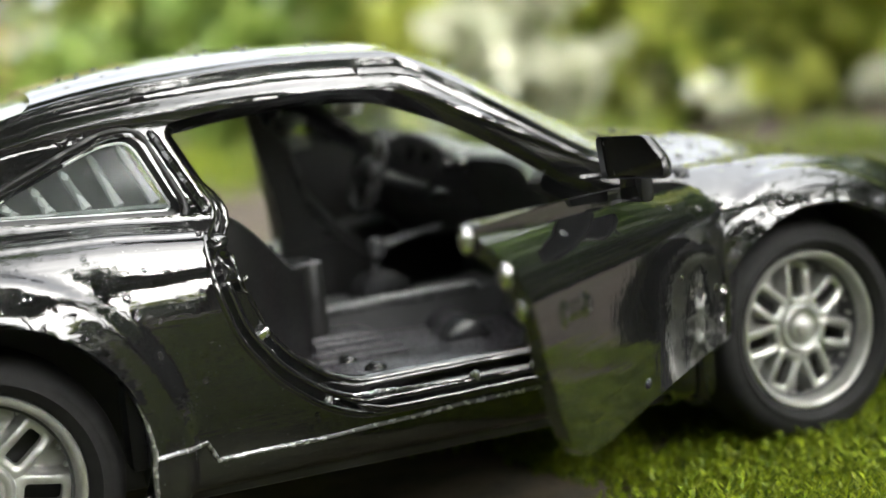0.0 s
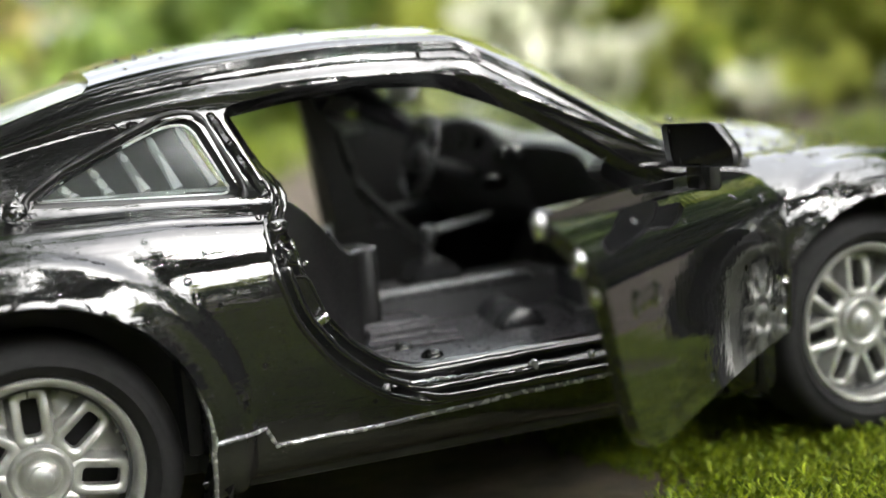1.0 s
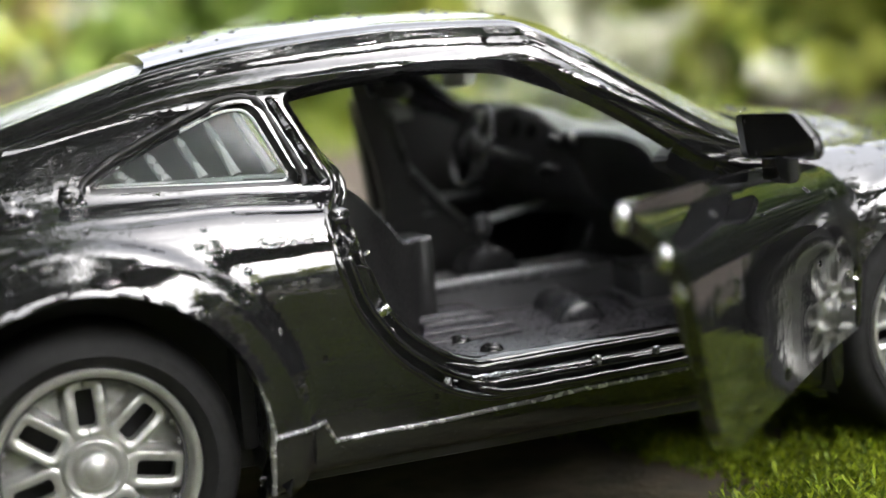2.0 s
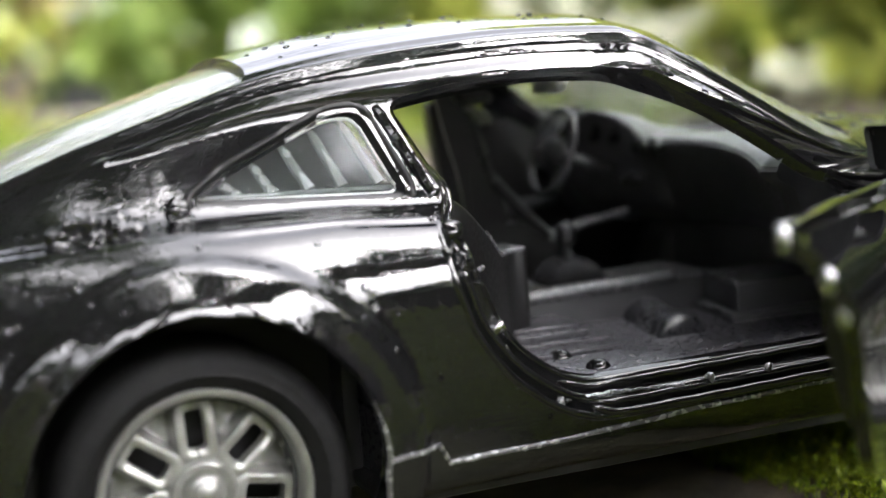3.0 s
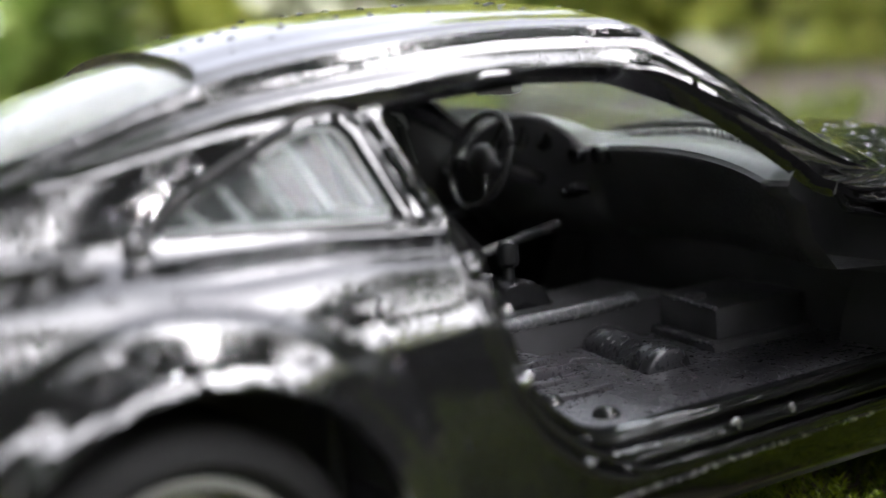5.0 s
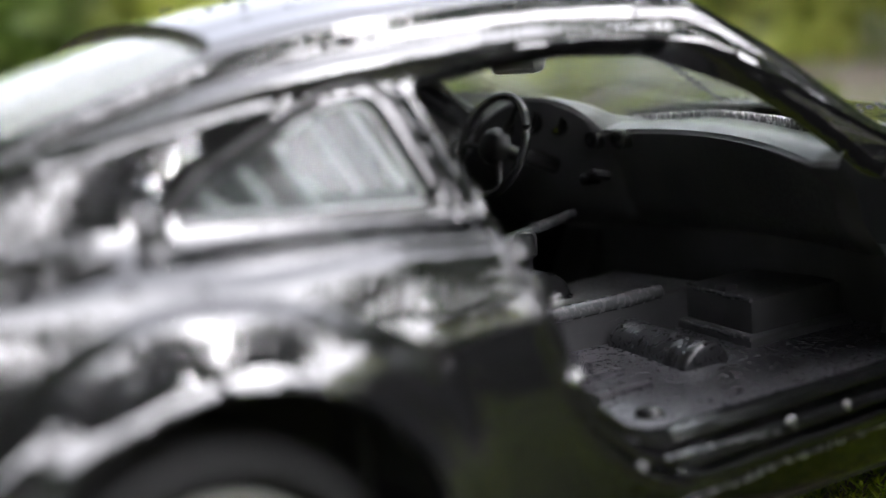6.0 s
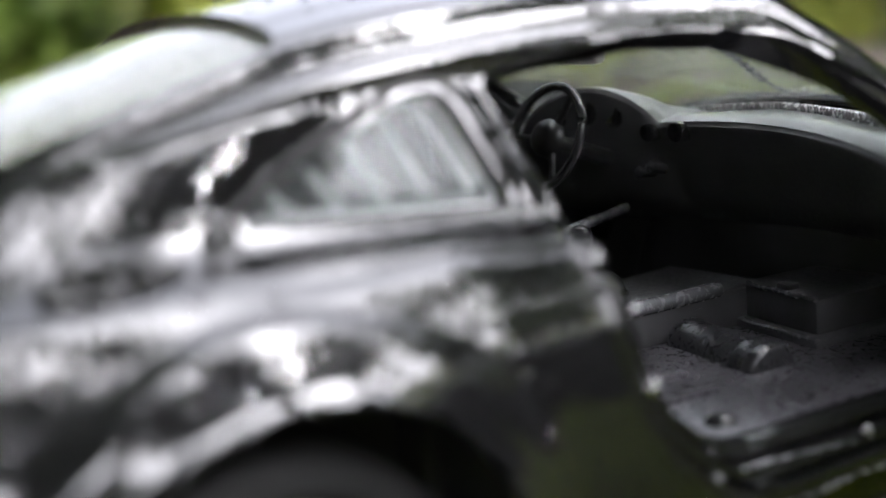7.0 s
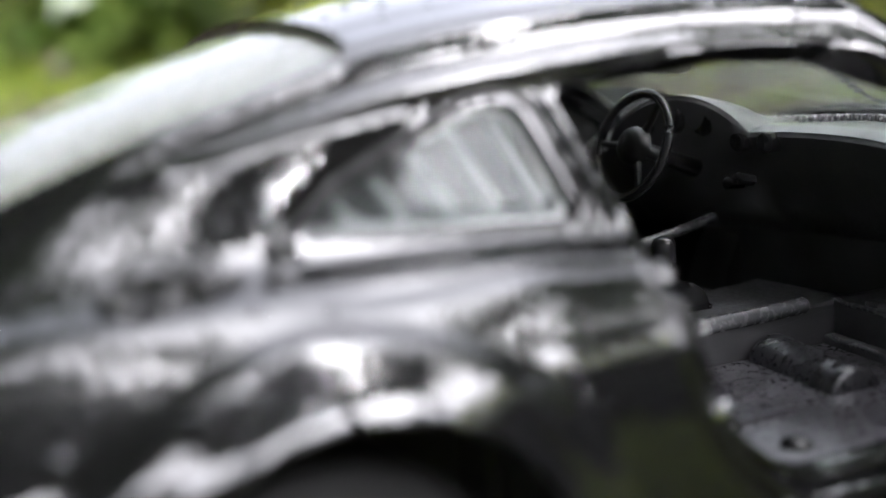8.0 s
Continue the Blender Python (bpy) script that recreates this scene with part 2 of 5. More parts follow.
def add_revolve(bm, profile, sides=64):
    """A ring round the y axis from (radius, y) points."""
    rings = []
    for r, y in profile:
        rings.append([bm.verts.new((r * math.cos(t), y, r * math.sin(t))) for t in (2 * math.pi * k / sides for k in range(sides))])
    for q, s in zip(rings, rings[1:]):
        for k in range(sides):
            bm.faces.new((q[k], q[(k + 1) % sides], s[(k + 1) % sides], s[k]))


def smooth_key(keys, x):
    """A smooth curve through (x, value) keys, with no overshoot."""
    if x <= keys[0][0]:
        return keys[0][1]
    if x >= keys[-1][0]:
        return keys[-1][1]
    i = max(k for k in range(len(keys) - 1) if keys[k][0] <= x)

    def slope(k):
        if k == 0 or k == len(keys) - 1:
            return 0.0 if k else (keys[1][1] - keys[0][1]) / (keys[1][0] - keys[0][0])
        a = (keys[k][1] - keys[k - 1][1]) / (keys[k][0] - keys[k - 1][0])
        b = (keys[k + 1][1] - keys[k][1]) / (keys[k + 1][0] - keys[k][0])
        return 0.0 if a * b <= 0 else 2 * a * b / (a + b)

    (x0, v0), (x1, v1) = keys[i], keys[i + 1]
    h = x1 - x0
    t = (x - x0) / h
    m0, m1 = slope(i) * h, slope(i + 1) * h
    return (2 * t**3 - 3 * t**2 + 1) * v0 + (t**3 - 2 * t**2 + t) * m0 + (3 * t**2 - 2 * t**3) * v1 + (t**3 - t**2) * m1


def poly_distance(poly, x, z):
    """Signed distance to a closed outline: negative inside."""
    best, inside = 1e9, False
    n = len(poly)
    for i in range(n):
        (ax, az), (bx, bz) = poly[i], poly[(i + 1) % n]
        dx, dz = bx - ax, bz - az
        t = max(0.0, min(1.0, ((x - ax) * dx + (z - az) * dz) / (dx * dx + dz * dz)))
        d = (x - ax - t * dx) ** 2 + (z - az - t * dz) ** 2
        if d < best:
            best = d
        if (az > z) != (bz > z) and x < (bx - ax) * (z - az) / (bz - az) + ax:
            inside = not inside
    return -math.sqrt(best) if inside else math.sqrt(best)


def rounded(poly, radius, seg=6):
    """The outline with its corners rounded."""
    out, n = [], len(poly)
    for i in range(n):
        p, a, b = Vector(poly[i]), Vector(poly[i - 1]), Vector(poly[(i + 1) % n])
        u, w = (a - p), (b - p)
        r = min(radius, u.length * 0.45, w.length * 0.45)
        u, w = p + u.normalized() * r, p + w.normalized() * r
        for k in range(seg + 1):
            t = k / seg
            out.append(tuple((1 - t) ** 2 * u + 2 * t * (1 - t) * p + t * t * w))
    return out


def clipped_sheet(us, vs, place, keep, thick, inward, straight=False):
    """A sheet place(u, v) cut where keep(point) is negative, given a thickness along -inward(normals)."""
    nu, nv = len(us), len(vs)
    P = [[Vector(place(u, v)) for v in vs] for u in us]
    F = [[keep(p) for p in row] for row in P]
    verts, index, faces = [], {}, []

    def corner(i, j):
        if (i, j) not in index:
            index[i, j] = len(verts)
            verts.append(P[i][j])
        return index[i, j]

    def cut(a, b):
        key = (a, b) if a < b else (b, a)
        if key not in index:
            (i0, j0), (i1, j1) = key
            lo, hi, flo = 0.0, 1.0, F[i0][j0]
            for _ in range(12):
                mid = (lo + hi) / 2
                p = Vector(place(us[i0] + (us[i1] - us[i0]) * mid, vs[j0] + (vs[j1] - vs[j0]) * mid))
                if (keep(p) > 0) == (flo > 0):
                    lo = mid
                else:
                    hi = mid
            index[key] = len(verts)
            verts.append(p)
        return index[key]

    for i in range(nu - 1):
        for j in range(nv - 1):
            ring = [(i, j), (i + 1, j), (i + 1, j + 1), (i, j + 1)]
            signs = [F[a][b] > 0 for a, b in ring]
            if not any(signs):
                continue
            face = []
            for k in range(4):
                a, b = ring[k], ring[(k + 1) % 4]
                if signs[k]:
                    face.append(corner(*a))
                if signs[k] != signs[(k + 1) % 4]:
                    face.append(cut(a, b))
            face = [f for n, f in enumerate(face) if f != face[n - 1]]
            if len(face) >= 3:
                faces.append(face)
    return solid(verts, faces, thick, inward, straight)


def solid(verts, faces, thick, inward, straight=False):
    n = len(verts)
    normals = [Vector() for _ in verts]
    for f in faces:
        c = (verts[f[1]] - verts[f[0]]).cross(verts[f[2]] - verts[f[0]])
        for v in f:
            normals[v] += c
    inner = []
    for v, q in zip(verts, normals):
        q = q.normalized()
        if q.dot(inward(v)) < 0:
            q = -q
        inner.append(v + (inward(v).normalized() if straight else q) * thick)
    edges = {}
    for f in faces:
        for k in range(len(f)):
            e = (f[k], f[(k + 1) % len(f)])
            edges[e] = edges.get(e, 0) + 1
    out = [list(f) for f in faces] + [[v + n for v in reversed(f)] for f in faces]
    for a, b in edges:
        if (b, a) not in edges:
            out.append([b, a, a + n, b + n])
    return verts + inner, out


def put_sheet(name, sheet, material, parent, label="", smooth=35, move=None):
    verts, faces = sheet
    bm = bmesh.new()
    vs = [bm.verts.new(move @ v if move is not None else v) for v in verts]
    for f in faces:
        try:
            bm.faces.new([vs[k] for k in f])
        except ValueError:
            pass
    bmesh.ops.remove_doubles(bm, verts=bm.verts, dist=0.0004)
    return part(name, bm, material, parent, label, smooth)


# ---- the car's skin: sections across, keyed along x ----
WIDTH = [(-1.0, 0.62), (-0.85, 0.76), (-0.5, 0.865), (-0.2, 0.898), (0.0, 0.908), (0.3, 0.893), (0.55, 0.868), (0.9, 0.855), (1.3, 0.85), (1.7, 0.85), (1.95, 0.865), (2.27, 0.89), (2.6, 0.87), (2.9, 0.78), (3.15, 0.58)]
SHOULDER_Y = [(-1.0, 0.52), (-0.85, 0.64), (-0.5, 0.73), (-0.2, 0.765), (0.0, 0.775), (0.3, 0.775), (0.55, 0.765), (0.9, 0.76), (1.3, 0.755), (1.7, 0.745), (1.95, 0.72), (2.27, 0.69), (2.6, 0.67), (2.9, 0.58), (3.15, 0.42)]
SHOULDER_Z = [(-1.0, 0.60), (-0.85, 0.70), (-0.5, 0.79), (-0.2, 0.815), (0.0, 0.825), (0.3, 0.825), (0.55, 0.81), (0.9, 0.80), (1.3, 0.795), (1.7, 0.795), (1.95, 0.80), (2.27, 0.81), (2.6, 0.785), (2.9, 0.69), (3.15, 0.54)]
BASE_Y = [(-1.0, 0.46), (-0.85, 0.54), (-0.5, 0.61), (-0.2, 0.645), (0.0, 0.652), (0.3, 0.655), (0.55, 0.655), (0.9, 0.665), (1.15, 0.682), (1.3, 0.704), (1.5, 0.716), (1.7, 0.714), (1.82, 0.69), (1.95, 0.62), (2.27, 0.56), (2.6, 0.53), (2.9, 0.46), (3.15, 0.34)]
BASE_Z = [(-1.0, 0.64), (-0.85, 0.76), (-0.5, 0.825), (-0.2, 0.855), (0.0, 0.87), (0.3, 0.872), (0.55, 0.862), (0.9, 0.85), (1.3, 0.84), (1.7, 0.83), (1.95, 0.825), (2.27, 0.825), (2.6, 0.785), (2.9, 0.69), (3.15, 0.545)]
RAIL_Y = [(-1.0, 0.36), (-0.85, 0.42), (-0.5, 0.475), (-0.2, 0.495), (0.0, 0.505), (0.3, 0.522), (0.55, 0.545), (0.9, 0.565), (1.05, 0.585), (1.15, 0.615), (1.3, 0.668), (1.4, 0.686), (1.5, 0.696), (1.6, 0.702), (1.7, 0.705), (1.82, 0.675), (1.95, 0.56), (2.27, 0.45), (2.6, 0.42), (2.9, 0.36), (3.15, 0.26)]
RAIL_Z = [(-1.0, 0.655), (-0.85, 0.78), (-0.5, 0.885), (-0.2, 0.985), (0.0, 1.045), (0.3, 1.125), (0.55, 1.155), (0.9, 1.175), (1.15, 1.165), (1.3, 1.088), (1.4, 1.030), (1.5, 0.972), (1.6, 0.915), (1.7, 0.870), (1.82, 0.85), (1.95, 0.855), (2.27, 0.85), (2.6, 0.79), (2.9, 0.695), (3.15, 0.55)]
CROWN_Z = [(-1.0, 0.67), (-0.85, 0.80), (-0.5, 0.945), (-0.2, 1.078), (0.0, 1.142), (0.28, 1.222), (0.55, 1.268), (0.9, 1.286), (1.15, 1.282), (1.35, 1.245), (1.5, 1.175), (1.7, 1.065), (1.93, 0.945), (2.1, 0.935), (2.27, 0.92), (2.6, 0.84), (2.9, 0.72), (3.15, 0.56)]
HUBS = [(0.0, 0.32), (2.272, 0.32)]
HUB_Y = 0.757
ARCH = 0.374


def section(x):
    w = smooth_key(WIDTH, x)
    low = 0.80 * smooth_key(SHOULDER_Z, x)
    ry, rz, cz = smooth_key(RAIL_Y, x), smooth_key(RAIL_Z, x), smooth_key(CROWN_Z, x)
    return [
        (w - 0.10, 0.20), (w - 0.035, 0.235), (w - 0.012, 0.34), (w, 0.52),
        (w - 0.007, low + (0.70 - low) * ease(-0.40, 0.10, x) * (1 - ease(2.35, 2.75, x))),
        (smooth_key(SHOULDER_Y, x), smooth_key(SHOULDER_Z, x)),
        (smooth_key(BASE_Y, x), smooth_key(BASE_Z, x)),
        (ry, rz), (ry * 0.70, rz + (cz - rz) * 0.62), (ry * 0.36, rz + (cz - rz) * 0.91), (0.0, cz),
    ]


SECTIONS = {}


def raw_skin(x, v):
    key = round(x, 5)
    if key not in SECTIONS:
        SECTIONS[key] = section(x)
    pts = SECTIONS[key]
    i = min(int(v), 9)
    t = v - i
    p1, p2 = pts[i], pts[i + 1]
    p0 = pts[i - 1] if i else p1
    p3 = pts[i + 2] if i < 9 else (-pts[9][0], pts[9][1])

    def along(k):
        m1, m2 = (p2[k] - p0[k]) * 0.5, (p3[k] - p1[k]) * 0.5
        if i == 0:
            m1 = p2[k] - p1[k]
        return (2 * t**3 - 3 * t**2 + 1) * p1[k] + (t**3 - 2 * t**2 + t) * m1 + (3 * t**2 - 2 * t**3) * p2[k] + (t**3 - t**2) * m2

    return along(0), along(1)


def ease(a, b, x):
    t = max(0.0, min(1.0, (x - a) / (b - a)))
    return t * t * (3 - 2 * t)


def skin(x, v, side):
    """The outer skin at x; v runs from 0 at the sill to 10 on the crown."""
    y, z = raw_skin(x, v)
    out = 0.0
    if v < 6.3:
        # flared arches with a creased upper edge and a rolled lip
        for hx, hz, wide in ((0.0, 0.32, 0.028), (2.272, 0.32, 0.018)):
            r = math.hypot(x - hx, z - hz)
            if z > 0.2:
                out += wide * (1 - ease(0.448, 0.480, r)) + 0.010 * math.exp(-(((r - ARCH) / 0.020) ** 2))
        # swage line along the shoulder
        fade = ease(-0.05, 0.15, x) * (1 - ease(1.8, 2.0, x))
        out -= 0.006 * fade * math.exp(-(((v - 5.02) / 0.10) ** 2))
        out += 0.006 * fade * math.exp(-(((v - 5.65) / 0.14) ** 2))
    if 6.0 < v < 8.5:
        # rain gutter and the joint of the roof panel
        fade = ease(-0.25, 0.0, x) * (1 - ease(1.65, 1.8, x))
        out += fade * (0.013 * math.exp(-(((v - 6.80) / 0.05) ** 2)) - 0.009 * math.exp(-(((v - 6.97) / 0.06) ** 2)) + 0.006 * math.exp(-(((v - 7.22) / 0.06) ** 2)) - 0.005 * math.exp(-(((v - 7.40) / 0.06) ** 2)))
    if out:
        (y0, z0), (y1, z1) = raw_skin(x, max(0, v - 0.05)), raw_skin(x, min(10, v + 0.05))
        l = math.hypot(y1 - y0, z1 - z0) or 1.0
        y, z = y + out * (z1 - z0) / l, z - out * (y1 - y0) / l
    return (x, side * y, z)


def inside_dir(p):
    return Vector((0, -p.y, 0.55 - p.z)) if abs(p.y) > 0.3 or p.z < 0.8 else Vector((0, 0, -1))


APERTURE = rounded([(0.525, 1.078), (0.70, 1.107), (0.92, 1.128), (1.11, 1.118), (1.19, 1.083), (1.31, 1.022), (1.42, 0.955), (1.53, 0.884), (1.61, 0.833), (1.70, 0.806), (1.945, 0.79), (1.955, 0.36), (1.90, 0.325), (0.90, 0.318), (0.795, 0.357), (0.68, 0.445), (0.592, 0.565), (0.552, 0.70), (0.556, 0.80), (0.632, 0.848)], 0.05, 5)


def far_lift(x, z):
    """The far side window stands slightly higher than the near one."""
    return 0.25 * max(0.0, z - 1.0) + (0.035 if 1.15 < x < 1.55 and z > 0.86 else 0.0)


FAR_APERTURE = [(x, z + far_lift(x, z)) for x, z in APERTURE]
QUARTER = rounded([(0.045, 0.885), (0.555, 0.858), (0.468, 1.062), (0.395, 1.058), (0.28, 1.008), (0.145, 0.948)], 0.035, 5)
WINDSHIELD = rounded([(1.335, -0.6), (1.335, 0.59), (1.50, 0.648), (1.70, 0.662), (1.80, 0.625), (1.915, 0.46), (1.935, 0.2), (1.935, -0.6)], 0.05, 5)
REAR_GLASS = rounded([(0.245, -0.6), (0.258, 0.39), (0.238, 0.462), (-0.38, 0.450), (-0.48, 0.33), (-0.50, -0.6)], 0.05, 5)


def top_part(p):
    """True on the roof, the hood and the glass between the rails."""
    return abs(p.y) < smooth_key(RAIL_Y, p.x) + 0.005 and p.z > smooth_key(RAIL_Z, p.x) - 0.02


def keep_body(p):
    d = 1.0
    if top_part(p):
        if 1.2 < p.x < 2.05:
            d = min(d, poly_distance(WINDSHIELD, p.x, abs(p.y)))
        if -0.6 < p.x < 0.4:
            d = min(d, poly_distance(REAR_GLASS, p.x, abs(p.y)))
    if abs(p.y) > 0.4 and p.z < 1.17:
        if 0.4 < p.x < 2.1:
            d = min(d, poly_distance(APERTURE if p.y < 0 else FAR_APERTURE, p.x, p.z))
        if -0.1 < p.x < 0.7 and p.z > 0.8:
            d = min(d, poly_distance(QUARTER, p.x, p.z))
        if p.z < 0.8:
            for hx, hz in HUBS:
                d = min(d, math.hypot(p.x - hx, p.z - hz) - ARCH)
    return d


def steps(a, b, d):
    n = max(1, round((b - a) / d))
    return [a + (b - a) * k / n for k in range(n + 1)]


# ---- car ----
car = tagged(empty("toy_car"), "glossy black die-cast toy sports car, passenger door open, on moss", "toy car")
XS = steps(-1.0, 3.15, 0.0178)
VS = steps(0, 4.5, 0.125) + steps(4.55, 6.0, 0.06) + steps(6.1, 6.5, 0.1) + steps(6.54, 7.6, 0.04) + steps(7.7, 10, 0.125)


def build_body():
    verts, faces = [], []
    for side in (-1, 1):
        v, f = clipped_sheet(XS, VS, lambda x, q, s=side: skin(x, q, s), keep_body, 0.03, inside_dir)
        faces += [[k + len(verts) for k in face] for face in f]
        verts += v
    return put_sheet("body", (verts, faces), PAINT, car)


build_body()


def build_end(name, x, d):
    """The nose or tail that closes the shell."""
    bm = bmesh.new()
    rings = []
    for k in range(5):
        t = k / 4
        ring = []
        pts = [skin(x, v, -1) for v in steps(0, 10, 0.5)]
        pts += [(a, -b, c) for a, b, c in reversed(pts[:-1])]
        for a, b, c in pts:
            s = 1 - 0.5 * t**2.2
            ring.append(bm.verts.new((a + d * math.sin(t * 1.5), b * s, 0.42 + (c - 0.42) * s)))
        rings.append(ring)
    for q, s in zip(rings, rings[1:]):
        for k in range(len(q) - 1):
            bm.faces.new((q[k], q[k + 1], s[k + 1], s[k]))
    bm.faces.new(rings[-1])
    part(name, bm, PAINT, car)


build_end("front_bumper", 3.15, 0.12)
build_end("rear_bumper", -1.0, -0.10)


# underside and inner wheel housings
def build_chassis():
    bm = bmesh.new()
    for x0, x1 in ((-0.95, -0.40), (0.40, 1.87), (2.67, 3.1)):
        add_box(bm, x0, x1, -0.74, 0.74, 0.17, 0.24, 0.02)
    add_box(bm, -0.45, 0.45, -0.52, 0.52, 0.17, 0.24, 0.01)
    add_box(bm, 1.82, 2.72, -0.52, 0.52, 0.17, 0.24, 0.01)
    part("chassis", bm, INNER, car)
    for hx, hz in HUBS:
        for s in (-1, 1):
            bm = bmesh.new()
            n = 24
            a = [(hx + 0.42 * math.cos(math.pi * (1.2 * k / n - 0.1)), hz + 0.42 * math.sin(math.pi * (1.2 * k / n - 0.1))) for k in range(n + 1)]
            ro = [[bm.verts.new((x, s * y, z)) for x, z in a] for y in (0.88, 0.53)]
            for k in range(n):
                bm.faces.new((ro[0][k], ro[0][k + 1], ro[1][k + 1], ro[1][k]))
            bm.faces.new(ro[1])
            part("wheel_housing", bm, INNER, car)


build_chassis()


def ring_sweep(outline, y_of, profile, closed=True):
    """A moulded frame along an outline in x and z: profile of (inset, depth) steps."""
    bm = bmesh.new()
    n = len(outline)
    area = sum(outline[i][0] * outline[(i + 1) % n][1] - outline[(i + 1) % n][0] * outline[i][1] for i in range(n))
    s = 1 if area > 0 else -1
    rows = []
    for i, (x, z) in enumerate(outline):
        a, b = Vector(outline[i - 1]), Vector(outline[(i + 1) % n])
        d = (b - a).normalized()
        nx, nz = -d.y * s, d.x * s
        y = y_of(x, z)
        rows.append([bm.verts.new((x + nx * q, y + e, z + nz * q)) for q, e in profile])
    for i in range(n if closed else n - 1):
        q, r = rows[i], rows[(i + 1) % n]
        for k in range(len(profile) - 1):
            bm.faces.new((q[k], q[k + 1], r[k + 1], r[k]))
    return bm


def side_y(x, z):
    """Half-width of the skin at a height on the flank."""
    best = None
    for k in range(64):
        p = skin(x, 1 + k * 0.1, 1)
        if best is None or abs(p[2] - z) < best[0]:
            best = (abs(p[2] - z), p[1])
    return best[1]


def build_jambs():
    fine = []
    n = len(APERTURE)
    for i in range(n):
        (ax, az), (bx, bz) = APERTURE[i], APERTURE[(i + 1) % n]
        m = max(1, round(math.hypot(bx - ax, bz - az) / 0.03))
        fine += [(ax + (bx - ax) * k / m, az + (bz - az) * k / m) for k in range(m)]
    low = [p for p in fine]
    prof = [(-0.006, 0.004), (0.000, -0.005), (0.008, -0.006), (0.014, 0.001), (0.015, 0.026), (0.026, 0.034), (0.032, 0.026), (0.040, 0.023), (0.047, 0.028), (0.050, 0.040), (0.051, 0.066), (0.062, 0.074), (0.068, 0.066), (0.076, 0.063), (0.083, 0.068), (0.086, 0.080), (0.088, 0.098)]
    top = [(0.032 * k / 16, -0.003 + 0.075 * (k / 16) ** 1.3) for k in range(17)]
    for s in (-1, 1):
        bm = bmesh.new()
        rows = []
        for i, (x, z) in enumerate(low):
            a, b = Vector(low[i - 1]), Vector(low[(i + 1) % len(low)])
            d = (b - a).normalized()
            nx, nz = d.y, -d.x
            if poly_distance(APERTURE, x + nx * 0.01, z + nz * 0.01) > 0:
                nx, nz = -nx, -nz
            y = side_y(x, z)
            w = max(0.0, min(1.0, (0.90 - z) / 0.08)) * (1 - ease(1.1, 1.3, x) * ease(0.79, 0.82, z))
            if s > 0:
                z += far_lift(x, z)
            row = []
            for (q, e), (q2, e2) in zip(prof, top):
                q, e = q2 + (q - q2) * w, (e2 + (e - e2) * w) * (1 - 0.7 * ease(1.1, 1.3, x) * ease(0.79, 0.82, z))
                row.append(bm.verts.new((x + nx * q, s * (y - e), z + nz * q)))
            rows.append(row)
        for q, r in zip(rows, rows[1:] + rows[:1]):
            for k in range(len(prof) - 1):
                bm.faces.new((q[k], q[k + 1], r[k + 1], r[k]))
        part("door_jamb", bm, PAINT, car, smooth=60)


build_jambs()

def build_pillar_trim():
    for s in (-1, 1):
        bm = bmesh.new()
        path = []
        for t in steps(0, 1, 0.1):
            x, z = 0.604 - 0.098 * t, 0.862 + 0.205 * t
            path.append((x, s * (side_y(x, z) + 0.002), z))
        add_tube(bm, path, [0.010] + [0.013] * (len(path) - 2) + [0.010], 8)
        part("pillar_trim", bm, PAINT, car)
        bm = bmesh.new()
        for x, z, l in ((0.668, 0.560, 0.019), (0.676, 0.508, 0.018), (0.612, 0.618, 0.007), (0.645, 0.698, 0.007)):
            add_box(bm, x - l, x + l, s * side_y(x, z) - s * 0.047 - 0.012, s * side_y(x, z) - s * 0.047 + 0.012, z - l * 0.55, z + l * 0.55, 0.004, Matrix.Translation((x, 0, z)) @ Matrix.Rotation(-0.5, 4, "Y") @ Matrix.Translation((-x, 0, -z)))
        for v in bm.verts:
            v.co += 0.004 * noise.noise_vector(v.co * 70)
        part("latch_stud", bm, CHROME, car, "bare metal door latch stud")
        bm = bmesh.new()
        y = s * (side_y(0.64, 0.6) - 0.060)
        ring = rounded([(0.612, 0.670), (0.648, 0.665), (0.688, 0.558), (0.648, 0.562)], 0.010, 4)
        add_tube(bm, [(x, y, z) for x, z in ring], 0.0045, 6, True)
        add_prism(bm, ring, min(y, y - s * 0.02), max(y, y - s * 0.02), 0.001)
        part("latch_plate", bm, GLOSS, car)
        bm = bmesh.new()
        for x, z, a, b in ((0.592, 0.775, 0.030, 0.036), (0.600, 0.715, 0.026, 0.030)):
            bmesh.ops.create_uvsphere(bm, u_segments=24, v_segments=16, radius=1.0, matrix=Matrix.Translation((x, s * (side_y(x, z) - 0.040), z)) @ Matrix.Diagonal((a, 0.03, b, 1)))
        for v in bm.verts:
            v.co += 0.012 * noise.noise_vector(v.co * 38)
        part("jamb_boss", bm, PAINT, car)


build_pillar_trim()


